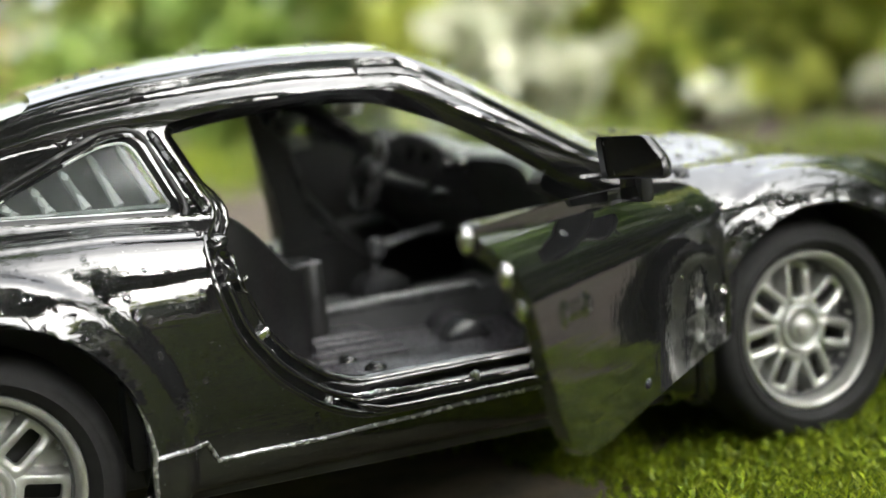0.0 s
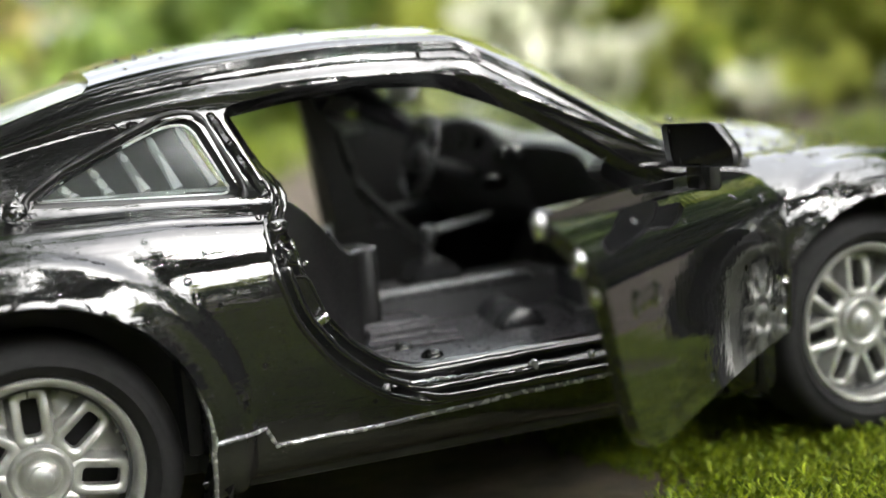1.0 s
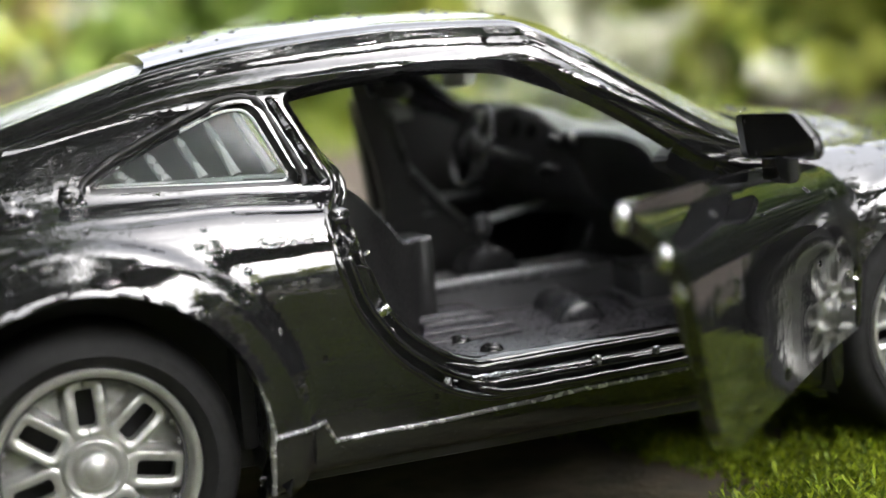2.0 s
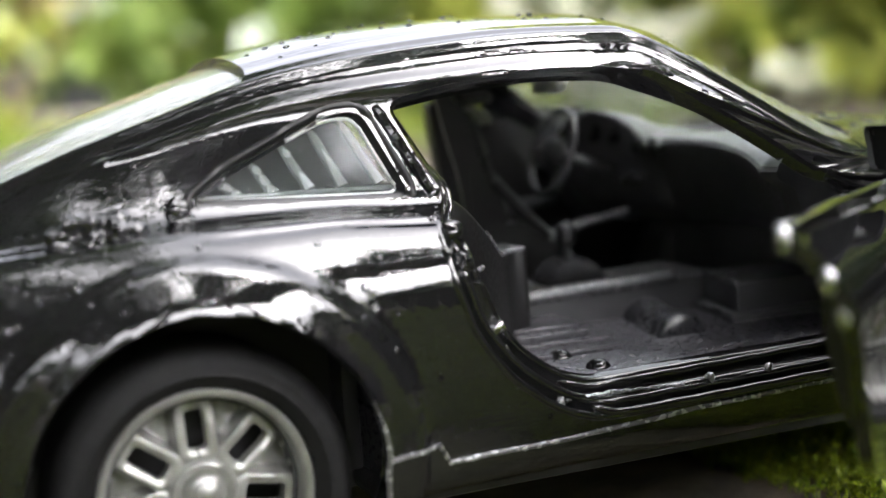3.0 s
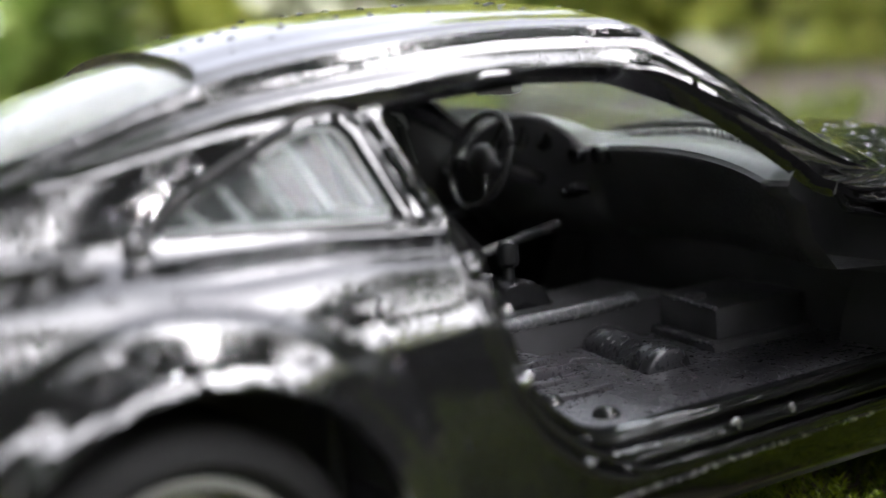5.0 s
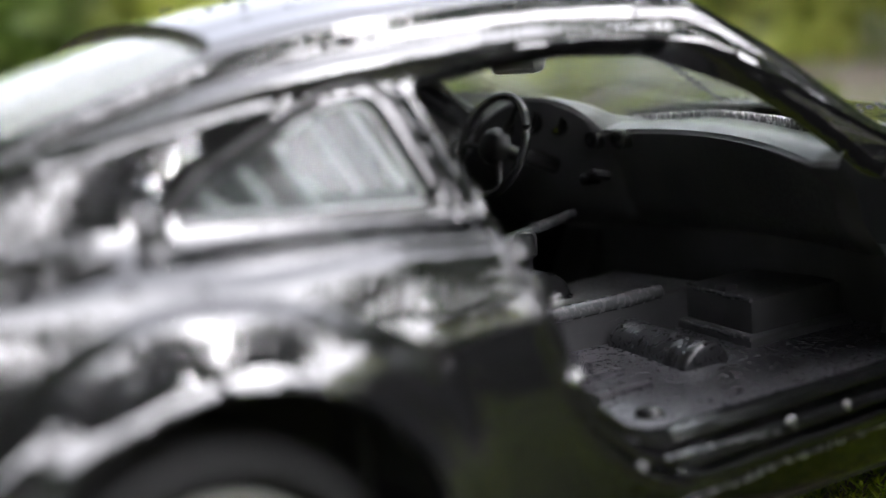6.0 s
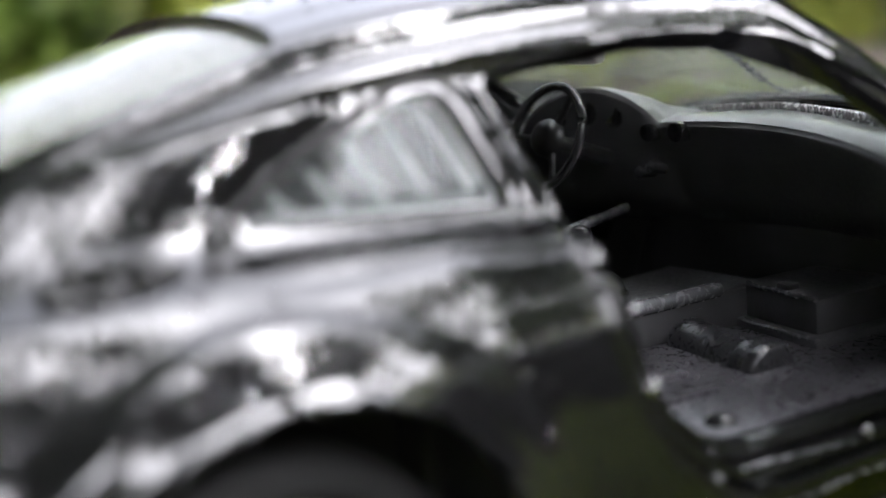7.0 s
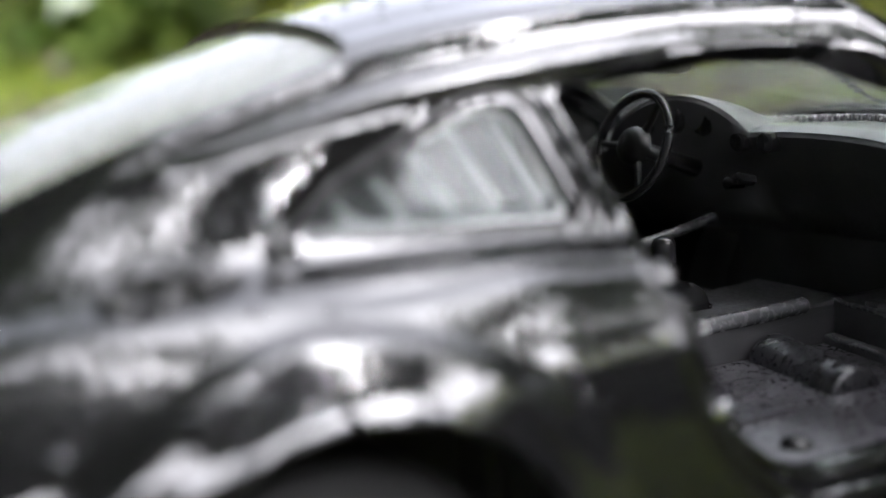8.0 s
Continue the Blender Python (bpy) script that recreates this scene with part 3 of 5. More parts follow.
def build_sill_burr():
    rng = random.Random(3)
    bm = bmesh.new()
    path, radius = [], []
    for x in steps(0.83, 1.21, 0.012):
        path.append((x, -side_y(x, 0.34) + 0.030 + rng.uniform(-0.003, 0.003), 0.366 + 0.008 * math.sin(x * 9) + rng.uniform(-0.002, 0.002)))
        radius.append(0.0035 + 0.004 * max(0, noise.noise(Vector((x * 12, 0, 0)))) + 0.003 * rng.random() * (x > 1.12))
    add_tube(bm, path, radius, 7)
    for x in (0.815, 1.215, 1.385):
        for _ in range(5):
            r = rng.uniform(0.005, 0.010)
            bmesh.ops.create_icosphere(bm, subdivisions=2, radius=1.0, matrix=Matrix.Translation((x + rng.uniform(-0.012, 0.012), -side_y(x, 0.34) + 0.028, 0.364 + rng.uniform(-0.006, 0.012))) @ Matrix.Diagonal((r, r, r * 1.3, 1)))
    part("casting_burr", bm, PALE_METAL, car, "rough bare casting burr along the sill")


build_sill_burr()


def build_sill_steps():
    """Rounded steps of the door sill."""
    for s in (-1, 1):
        for depth, z0, x0 in ((0.004, 0.328, 0.88), (0.030, 0.349, 0.84), (0.068, 0.384, 0.83)):
            bm = bmesh.new()
            path = [(x, s * (side_y(x, 0.33) - depth - 0.0006 * math.sin(x * 31)), z0 + 0.012 * ease(0.9, 1.9, x) + 0.03 * (1 - ease(x0 - 0.02, x0 + 0.12, x)) ** 2 + 0.0006 * math.sin(x * 53)) for x in steps(x0, 1.88, 0.02)]
            add_tube(bm, path, [0.002, 0.007] + [0.0105] * (len(path) - 3) + [0.004], 12)
            part("sill_step", bm, LUMP, car, "rounded glossy black step of the door sill", smooth=180)


build_sill_steps()

def build_haunch_lumps():
    """Rough glossy blobs of casting and paint on the shelf behind each side window."""
    for s in (-1, 1):
        for x, v, size in ((-0.15, 5.75, (0.105, 0.040, 0.050)), (0.022, 6.05, (0.030, 0.016, 0.032))):
            p = Vector(skin(x, v, s))
            bm = bmesh.new()
            bmesh.ops.create_icosphere(bm, subdivisions=5, radius=1.0)
            for q in bm.verts:
                n = q.co.copy()
                q.co = p + Vector((n.x * size[0], n.y * size[1], n.z * size[2]))
                q.co += n * 0.020 * size[0] / 0.105 * (noise.noise(q.co * 32) + 0.6 * noise.noise(q.co * 75))
            part("casting_lump", bm, LUMP, car, "rough glossy casting lump behind the side window", smooth=180)


build_haunch_lumps()

# ---- glass ----
def keep_in(poly, gap, flat):
    def keep(p):
        if flat:
            return -poly_distance(poly, p.x, abs(p.y)) + gap if top_part(p) or gap > 0 else -1
        return -poly_distance(poly, p.x, p.z) + gap
    return keep


def pane(name, poly, x0, x1, v0, v1, sides, flat, material, label, drop=0.010):
    verts, faces = [], []
    for side in sides:
        def place(x, q, s=side):
            a, b, c = skin(x, q, s)
            return (a, b * (1 - drop * 0.6), c - (drop if flat else 0))
        v, f = clipped_sheet(steps(x0, x1, 0.03), steps(v0, v1, 0.25), place, keep_in(poly, 0.008, flat), 0.010, inside_dir)
        if flat:
            # the two halves meet in the middle without a seam
            for p in v:
                if abs(p.y) < 0.004:
                    p.y = 0.0
            f = [face for face in f if any(v[k].y != 0.0 for k in face)]
        faces += [[k + len(verts) for k in face] for face in f]
        verts += v
    ob = put_sheet(name, (verts, faces), material, car, label)
    ob.visible_shadow = False
    return ob


pane("windshield", WINDSHIELD, 1.28, 1.98, 6.8, 10, (-1, 1), True, GLASS, "clear plastic windscreen")
pane("rear_window", REAR_GLASS, -0.55, 0.32, 6.8, 10, (-1, 1), True, PALE_REAR, "clear plastic rear window, wet and dusty, sky reflection put into its pale colour", 0.020)


def build_wiper():
    bm = bmesh.new()
    add_tube(bm, [(x, -0.02, smooth_key(CROWN_Z, x) + 0.004) for x in steps(1.60, 1.93, 0.03)], 0.0045, 6)
    wiper = part("windscreen_wiper", bm, TRIM, car, "thin black wiper on the windscreen")
    for k in range(9):
        x = 1.65 + 0.022 * k
        bm = bmesh.new()
        add_box(bm, x - 0.004, x + 0.004, -0.034, -0.006, smooth_key(CROWN_Z, x) - 0.004, smooth_key(CROWN_Z, x) + 0.010, 0.002, seg=1)
        part("wiper_clip", bm, TRIM, wiper)


build_wiper()


def quarter_pane(side):
    """A clear pane, with slanted moulded ribs behind it."""
    def place(x, q, s=side):
        a, b, c = skin(x, q, s)
        return (a, b - s * 0.022, c)
    sheet = clipped_sheet(steps(0.0, 0.6, 0.012), steps(5.6, 7.2, 0.05), place, keep_in(QUARTER, 0.008, False), 0.008, inside_dir)
    ob = put_sheet("quarter_window", sheet, TINTED, car, "clear side window with moulded ribs")
    ob.visible_shadow = False
    for x0, x1, z1 in ((0.165, 0.135, 0.925), (0.246, 0.212, 0.957), (0.331, 0.284, 0.995), (0.408, 0.360, 1.02), (0.495, 0.425, 1.045)):
        bm = bmesh.new()
        path = []
        for t in steps(0, 1, 0.2):
            x, z = x0 + (x1 - x0) * t, 0.893 + (z1 - 0.893) * t
            path.append((x, side * (side_y(x, z) - 0.042), z))
        add_tube(bm, path, [0.015, 0.013, 0.012, 0.012, 0.012, 0.008], 8)
        # milky white colour stands in for the ribs' bright reflections
        part("window_rib", bm, FROST, ob, "moulded rib, its white reflections put into a cloudy colour")
    bm = bmesh.new()
    border = [(0.285 + (x - 0.285) * 0.925, 0.945 + (z - 0.945) * 0.87) for x, z in QUARTER]
    add_tube(bm, [(x, side * (side_y(x, z) - 0.022), z) for x, z in border], 0.0042, 6, True)
    part("window_border", bm, FROST, ob, "raised clear border of the side window")
    bm = bmesh.new()
    add_tube(bm, [(x, side * (side_y(x, 0.888) - 0.040), 0.890 - 0.03 * (x - 0.1)) for x in steps(0.09, 0.53, 0.05)], 0.010, 8)
    part("window_ledge", bm, FROST, ob)
    bm = bmesh.new()
    add_prism(bm, [(x, z - 0.01) for x, z in QUARTER], side * 0.40, side * 0.415, 0.002)
    part("quarter_trim", bm, INNER, car, "dark inner panel behind the side window")


quarter_pane(-1)
quarter_pane(1)


def quarter_frames():
    prof = [(-0.024, 0.004), (-0.020, -0.003), (-0.012, -0.004), (-0.006, 0.002), (0.004, 0.012), (0.012, 0.020), (0.014, 0.036)]
    for s in (-1, 1):
        bm = ring_sweep(QUARTER, side_y, [(q, -e) for q, e in prof])
        for v in bm.verts:
            v.co.y *= s
        part("quarter_window_frame", bm, SEATP, car, "dull black recessed frame of the side window", smooth=60)


quarter_frames()

# ---- doors ----
HINGE = Vector((1.955, -0.80, 0))
OPEN = Matrix.Translation(HINGE) @ Matrix.Rotation(radians(39), 4, "Z") @ Matrix.Translation(-HINGE)
DOOR = rounded([(0.598, 0.828), (1.05, 0.826), (1.62, 0.815), (1.96, 0.775), (2.015, 0.70), (2.025, 0.385), (1.97, 0.352), (1.60, 0.335), (1.30, 0.320), (1.00, 0.302), (0.86, 0.310), (0.785, 0.352), (0.722, 0.430), (0.668, 0.530), (0.628, 0.620), (0.602, 0.70)], 0.03, 4)


def door_skin(x, v):
    y, z = raw_skin(min(x, 1.9), v)
    y -= 0.005 * math.exp(-(((v - 5.02) / 0.10) ** 2)) - 0.005 * math.exp(-(((v - 5.65) / 0.14) ** 2))
    return (x, -max(y, 0.765), z)


def build_open_door():
    keep = lambda p: -poly_distance(DOOR, p.x, p.z)
    sheet = clipped_sheet(steps(0.5, 2.06, 0.016), steps(0.2, 4.5, 0.125) + steps(4.56, 6.5, 0.06), door_skin, keep, 0.03, inside_dir)
    door = put_sheet("door", sheet, DOORPAINT, car, "open glossy black passenger door", move=OPEN)
    # raised lip along the inner rear edge
    bm = bmesh.new()
    for x, z in ((0.596, 0.800), (0.604, 0.728), (0.618, 0.668)):
        bmesh.ops.create_uvsphere(bm, u_segments=12, v_segments=8, radius=1.0, matrix=OPEN @ Matrix.Translation((x, -side_y(x, z) + 0.026, z)) @ Matrix.Diagonal((0.014, 0.016, 0.027, 1)))
    part("door_lock_lug", bm, CHROME, door, "bare metal lugs on the door edge")
    # handle: a cup with a round button
    bm = bmesh.new()
    y = -side_y(0.9, 0.62)
    for x, w in ((0.765, 0.036), (0.885, 0.030)):
        bmesh.ops.create_uvsphere(bm, u_segments=20, v_segments=10, radius=1.0, matrix=Matrix.Translation((x, y + 0.006, 0.625)) @ Matrix.Diagonal((w, 0.015, w, 1)))
    add_prism(bm, rounded([(0.73, 0.605), (0.92, 0.605), (0.92, 0.645), (0.73, 0.645)], 0.019, 5), y - 0.004, y + 0.02, 0.004)
    for v in bm.verts:
        v.co = OPEN @ v.co
    part("door_handle", bm, DOORPAINT, door, "black oval door handle")
    # inner card
    bm = bmesh.new()
    add_prism(bm, [(x * 0.86 + 0.25, z * 0.74 + 0.135) for x, z in DOOR], -0.80, -0.765, 0.01)
    for v in bm.verts:
        v.co = OPEN @ v.co
    part("door_card", bm, INNER, door)
    # wing mirror, its flat face to the rear
    bm = bmesh.new()
    out = rounded([(-1.105, 0.846), (-1.085, 0.947), (-1.30, 0.948), (-1.375, 0.89), (-1.38, 0.848)], 0.02, 5)
    rings = []
    for k, (x, s) in enumerate(((1.474, 0.93), (1.464, 0.99), (1.467, 1.0), (1.478, 1.0), (1.492, 0.94), (1.500, 0.80))):
        rings.append([bm.verts.new((x, -1.22 + (y + 1.22) * s, 0.897 + (z - 0.897) * s)) for y, z in out])
    for q, s in zip(rings, rings[1:]):
        for k in range(len(out)):
            bm.faces.new((q[k], q[(k + 1) % len(out)], s[(k + 1) % len(out)], s[k]))
    bm.faces.new(rings[0])
    bm.faces.new(rings[-1][::-1])
    part("wing_mirror", bm, TRIM, door, "satin black wing mirror", smooth=50)
    bm = bmesh.new()
    add_box(bm, 1.474, 1.512, -1.262, -1.160, 0.790, 0.866, 0.012)
    part("mirror_foot", bm, TRIM, door)


build_open_door()


def build_side_skirts():
    """The plastic base that shows below the painted flank, with its stepped upper edge."""
    out = [(0.362, 0.19), (0.362, 0.331), (0.498, 0.337), (0.522, 0.289), (0.82, 0.290), (1.16, 0.306), (1.52, 0.316), (1.86, 0.326), (1.86, 0.19)]
    for s in (-1, 1):
        def place(x, q, s=s):
            a, b, c = skin(x, q, s)
            return (a, b + s * 0.003, c)
        sheet = clipped_sheet(steps(0.33, 1.9, 0.016), steps(0, 3, 0.06), place, lambda p: -poly_distance(out, p.x, p.z), 0.05, inside_dir)
        skirt = put_sheet("side_skirt", sheet, PAINT, car)
        bm = bmesh.new()
        path = []
        for (x0, z0), (x1, z1) in zip(out[1:7], out[2:8]):
            n = max(2, round((x1 - x0) / 0.05))
            path += [(x0 + (x1 - x0) * k / n, z0 + (z1 - z0) * k / n) for k in range(n)]
        path = [(x, s * (side_y(x, z) + 0.002 + 0.001 * math.sin(x * 37)), z + 0.001 * math.sin(x * 23)) for x, z in path]
        add_tube(bm, path, 0.0058, 8)
        lip = [0.20 + 0.27 * k / 14 for k in range(15)]
        lip = [(0.363 if z < 0.335 else math.sqrt(ARCH**2 - (z - 0.32) ** 2) - 0.006, z) for z in lip]
        add_tube(bm, [(x, s * (side_y(x, z) + 0.003), z) for x, z in lip], [0.006] * 9 + [0.0055, 0.005, 0.004, 0.003, 0.002, 0.001], 8)
        # pale bead that paints the bright highlight along the skirt
        part("skirt_edge", bm, PALE_METAL, skirt, "pale edge of the side skirt, its highlight put into the colour")


build_side_skirts()


def build_far_door():
    bm = bmesh.new()
    out = rounded([(1.20, 0.33), (1.93, 0.33), (1.93, 0.84), (1.80, 0.98), (1.66, 1.005), (1.24, 1.02), (1.17, 1.05), (1.12, 1.05)], 0.03, 4)
    add_prism(bm, out, 0.69, 0.75, 0.012)
    door = part("door", bm, SEATP, car, "closed driver's door seen from inside")
    bm = bmesh.new()
    add_tube(bm, [(1.26, 0.675, 0.66), (1.40, 0.665, 0.675), (1.56, 0.675, 0.69)], 0.020, 10)
    part("armrest", bm, INNER, door)


build_far_door()


# ---- interior ----
def build_tub():
    bm = bmesh.new()
    add_box(bm, 0.40, 1.95, -0.762, 0.70, 0.24, 0.395, 0.012)
    floor_tub = part("cabin_floor", bm, FLOORP, car, "dusty dark grey plastic cabin floor")
    bm = bmesh.new()
    for y0, y1, z0, z1, x0, x1 in ((-0.27, -0.115, 0.39, 0.436, 0.955, 1.15), (-0.30, -0.27, 0.39, 0.422, 0.955, 1.165), (-0.362, -0.335, 0.39, 0.409, 0.93, 1.20), (-0.487, -0.462, 0.39, 0.407, 0.90, 1.165)):
        add_box(bm, x0, x1, y0, y1, z0, z1, 0.006)
    part("floor_rib", bm, FLOORP, floor_tub)
    for x, y in ((0.986, -0.475), (1.007, -0.640)):
        bm = bmesh.new()
        add_revolve(bm, [(0.0001, 0.017), (0.006, 0.016), (0.008, 0.021), (0.018, 0.019), (0.028, 0.011), (0.033, 0.0), (0.033, -0.01)], 20)
        for v in bm.verts:
            v.co = Vector((v.co.x, v.co.z, v.co.y))
        part("screw", bm, GLOSS, floor_tub, "dark domed screw head", at=(x, y, 0.393))
    # half-round housing with two bands
    bm = bmesh.new()
    n = 18
    rows = []
    for y, r in ((-0.112, 0.058), (-0.116, 0.069), (-0.136, 0.071), (-0.142, 0.066), (-0.350, 0.066), (-0.356, 0.072), (-0.378, 0.072), (-0.384, 0.0695), (-0.405, 0.0695), (-0.411, 0.071), (-0.432, 0.071), (-0.440, 0.068), (-0.447, 0.060)):
        rows.append([bm.verts.new((1.368 + 0.217 * (y + 0.445) + r * 1.05 * math.cos(math.pi * k / n), y, 0.390 + r * 0.84 * math.sin(math.pi * k / n))) for k in range(n + 1)])
    for q, s in zip(rows, rows[1:]):
        for k in range(n):
            bm.faces.new((q[k], q[k + 1], s[k + 1], s[k]))
    bm.faces.new(rows[0])
    bm.faces.new(rows[-1][::-1])
    part("motor_housing", bm, HOUSING, floor_tub, "half-round moulded housing on the floor", smooth=50)
    bm = bmesh.new()
    add_box(bm, 1.56, 1.92, -0.405, -0.05, 0.385, 0.416, 0.008)
    add_box(bm, 1.595, 1.92, -0.370, -0.07, 0.40, 0.497, 0.012)
    add_box(bm, 1.615, 1.66, -0.245, -0.195, 0.485, 0.510, 0.007)
    for v in bm.verts:
        v.co.x += 0.22 * (v.co.y + 0.37)
    part("battery_box", bm, INNER, floor_tub, "moulded black box in the footwell")
    # pale bars that paint the bright lines along the box's glossy edges
    for a, b, r in (((1.598, -0.366, 0.496), (1.655, -0.105, 0.496), 0.006), ((1.557, -0.402, 0.413), (1.618, -0.125, 0.413), 0.006)):
        bm = bmesh.new()
        a, b = Vector(a), Vector(b)
        add_tube(bm, [a.lerp(b, k / 6) + Vector((0, 0, 0.003 * math.sin(k * 2.3))) for k in range(7)], r, 8)
        part("box_edge", bm, EDGE, floor_tub, "pale edge of the moulded box, its highlight put into the colour")
    bm = bmesh.new()
    add_prism(bm, rounded([(0.98, 0.38), (0.98, 0.485), (1.56, 0.485), (1.72, 0.50), (1.72, 0.38)], 0.02, 3), -0.10, 0.235, 0.014)
    part("tunnel", bm, INNER, floor_tub)
    bm = bmesh.new()
    add_tube(bm, [(0.98, -0.098, 0.484), (1.2, -0.098, 0.490), (1.40, -0.098, 0.492), (1.56, -0.098, 0.496)], 0.019, 10)
    part("tunnel_edge", bm, EDGE, floor_tub, "pale edge of the tunnel")
    bm = bmesh.new()
    add_tube(bm, [(1.335, 0.302, 0.606), (1.48, 0.302, 0.633), (1.635, 0.302, 0.660)], 0.013, 10)
    part("console_rail", bm, EDGE, floor_tub)
    # walls of the tub
    bm = bmesh.new()
    add_box(bm, 1.93, 1.97, -0.72, 0.72, 0.24, 0.82, 0.01)
    part("front_bulkhead", bm, INNER, floor_tub)
    bm = bmesh.new()
    add_box(bm, 0.36, 0.40, -0.62, 0.62, 0.24, 0.86, 0.01)
    part("rear_bulkhead", bm, INNER, floor_tub)


build_tub()


def build_gear_lever():
    bm = bmesh.new()
    add_prism(bm, rounded([(1.215, 0.48), (1.425, 0.48), (1.39, 0.535), (1.345, 0.562), (1.29, 0.562), (1.25, 0.53)], 0.015, 3), 0.06, 0.18, 0.014)
    lever = part("gear_lever", bm, TRIM, car, "black gear lever with a rubber boot")
    bm = bmesh.new()
    add_tube(bm, [(1.315, 0.12, 0.555), (1.317, 0.12, 0.585), (1.318, 0.12, 0.598)], [0.020, 0.016, 0.016], 12)
    add_tube(bm, [(1.318, 0.12, 0.595), (1.318, 0.12, 0.605), (1.319, 0.12, 0.648), (1.319, 0.12, 0.660), (1.319, 0.12, 0.666)], [0.018, 0.030, 0.030, 0.024, 0.010], 14)
    part("gear_knob", bm, TRIM, lever)


build_gear_lever()


def build_bench():
    """A moulded step whose near side sweeps from the pillar to a square front corner."""
    top = [(0.42, 0.885), (0.56, 0.875), (0.65, 0.850), (0.72, 0.808), (0.78, 0.757), (0.84, 0.705), (0.885, 0.668), (0.92, 0.656), (1.01, 0.655)]
    edge = [(0.42, -0.625), (0.60, -0.622), (0.68, -0.60), (0.75, -0.55), (0.82, -0.47), (0.88, -0.38), (0.93, -0.30), (0.97, -0.25), (1.01, -0.245)]
    bm = bmesh.new()
    rows = []
    for x in steps(0.42, 1.01, 0.02):
        z, y = smooth_key(top, x), smooth_key(edge, x)
        rows.append([bm.verts.new(p) for p in ((x, y, 0.39), (x, y, z - 0.016), (x, y + 0.005, z - 0.005), (x, y + 0.016, z), (x, -0.10, z), (x, -0.09, z - 0.01), (x, -0.09, 0.39))])
    last = rows[-1]
    rows.append([bm.verts.new((v.co.x + 0.010, v.co.y + (0.008 if k < 4 else -0.004), v.co.z - (0.012 if 0 < k < 6 else 0))) for k, v in enumerate(last)])
    for q, r in zip(rows, rows[1:]):
        for k in range(6):
            bm.faces.new((q[k], q[k + 1], r[k + 1], r[k]))
    bm.faces.new(rows[0])
    bm.faces.new(rows[-1][::-1])
    bench = part("rear_bench", bm, SEATP, car, "matt black moulded rear seat")
    bm = bmesh.new()
    out = rounded([(0.42, 0.395), (0.42, 0.785), (0.56, 0.77), (0.66, 0.725), (0.72, 0.66), (0.80, 0.56), (0.84, 0.50), (0.84, 0.395)], 0.025, 3)
    add_prism(bm, out, -0.085, 0.62, 0.012)
    part("bench_base", bm, SEATP, bench)
    bm = bmesh.new()
    add_tube(bm, [(x, smooth_key(edge, x) + 0.006, smooth_key(top, x) - 0.004) for x in steps(0.80, 1.012, 0.02)] + [(1.018, y, 0.648) for y in steps(-0.225, -0.105, 0.03)], 0.0065, 8)
    part("bench_edge", bm, EDGE, bench, "pale edge of the moulded rear seat")


build_bench()


def build_driver_seat():
    bm = bmesh.new()
    back = rounded([(0.975, 1.125), (1.005, 0.98), (1.040, 0.84), (1.058, 0.72), (1.05, 0.60), (1.20, 0.60), (1.185, 0.74), (1.157, 0.80), (1.13, 0.92), (1.112, 1.005), (1.055, 1.03), (1.015, 1.115)], 0.02, 4)
    add_prism(bm, back, 0.265, 0.50, 0.016)
    for v in bm.verts:
        if v.co.y > 0.4 and v.co.x < 1.12:
            v.co.x += 0.14
    seat = part("driver_seat", bm, SEATP, car, "matt black moulded driver's seat")
    bm = bmesh.new()
    add_prism(bm, rounded([(1.075, 1.035), (1.075, 1.065), (1.10, 1.088), (1.17, 1.088), (1.205, 1.07), (1.205, 1.045), (1.15, 1.035)], 0.012, 3), 0.33, 0.42, 0.012)
    add_tube(bm, [(1.105, 0.375, 1.05), (1.09, 0.375, 0.99)], 0.018, 8)
    part("headrest", bm, SEATP, seat)
    bm = bmesh.new()
    add_prism(bm, rounded([(1.03, 0.46), (1.03, 0.63), (1.14, 0.66), (1.24, 0.665), (1.345, 0.62), (1.36, 0.56), (1.33, 0.46)], 0.025, 4), 0.262, 0.61, 0.018)
    part("seat_cushion", bm, SEATP, seat)
    for y in (0.27, 0.495):
        bm = bmesh.new()
        add_tube(bm, [(1.10, y, 0.99), (1.13, y, 0.88), (1.157, y, 0.80), (1.25, y, 0.695), (1.335, y, 0.613)], [0.012, 0.018, 0.020, 0.020, 0.016], 10)
        part("seat_bolster", bm, SEATP, seat)
    bm = bmesh.new()
    add_prism(bm, [(1.04, 0.39), (1.04, 0.47), (1.32, 0.47), (1.32, 0.39)], 0.28, 0.58, 0.01)
    part("seat_base", bm, SEATP, seat)


build_driver_seat()


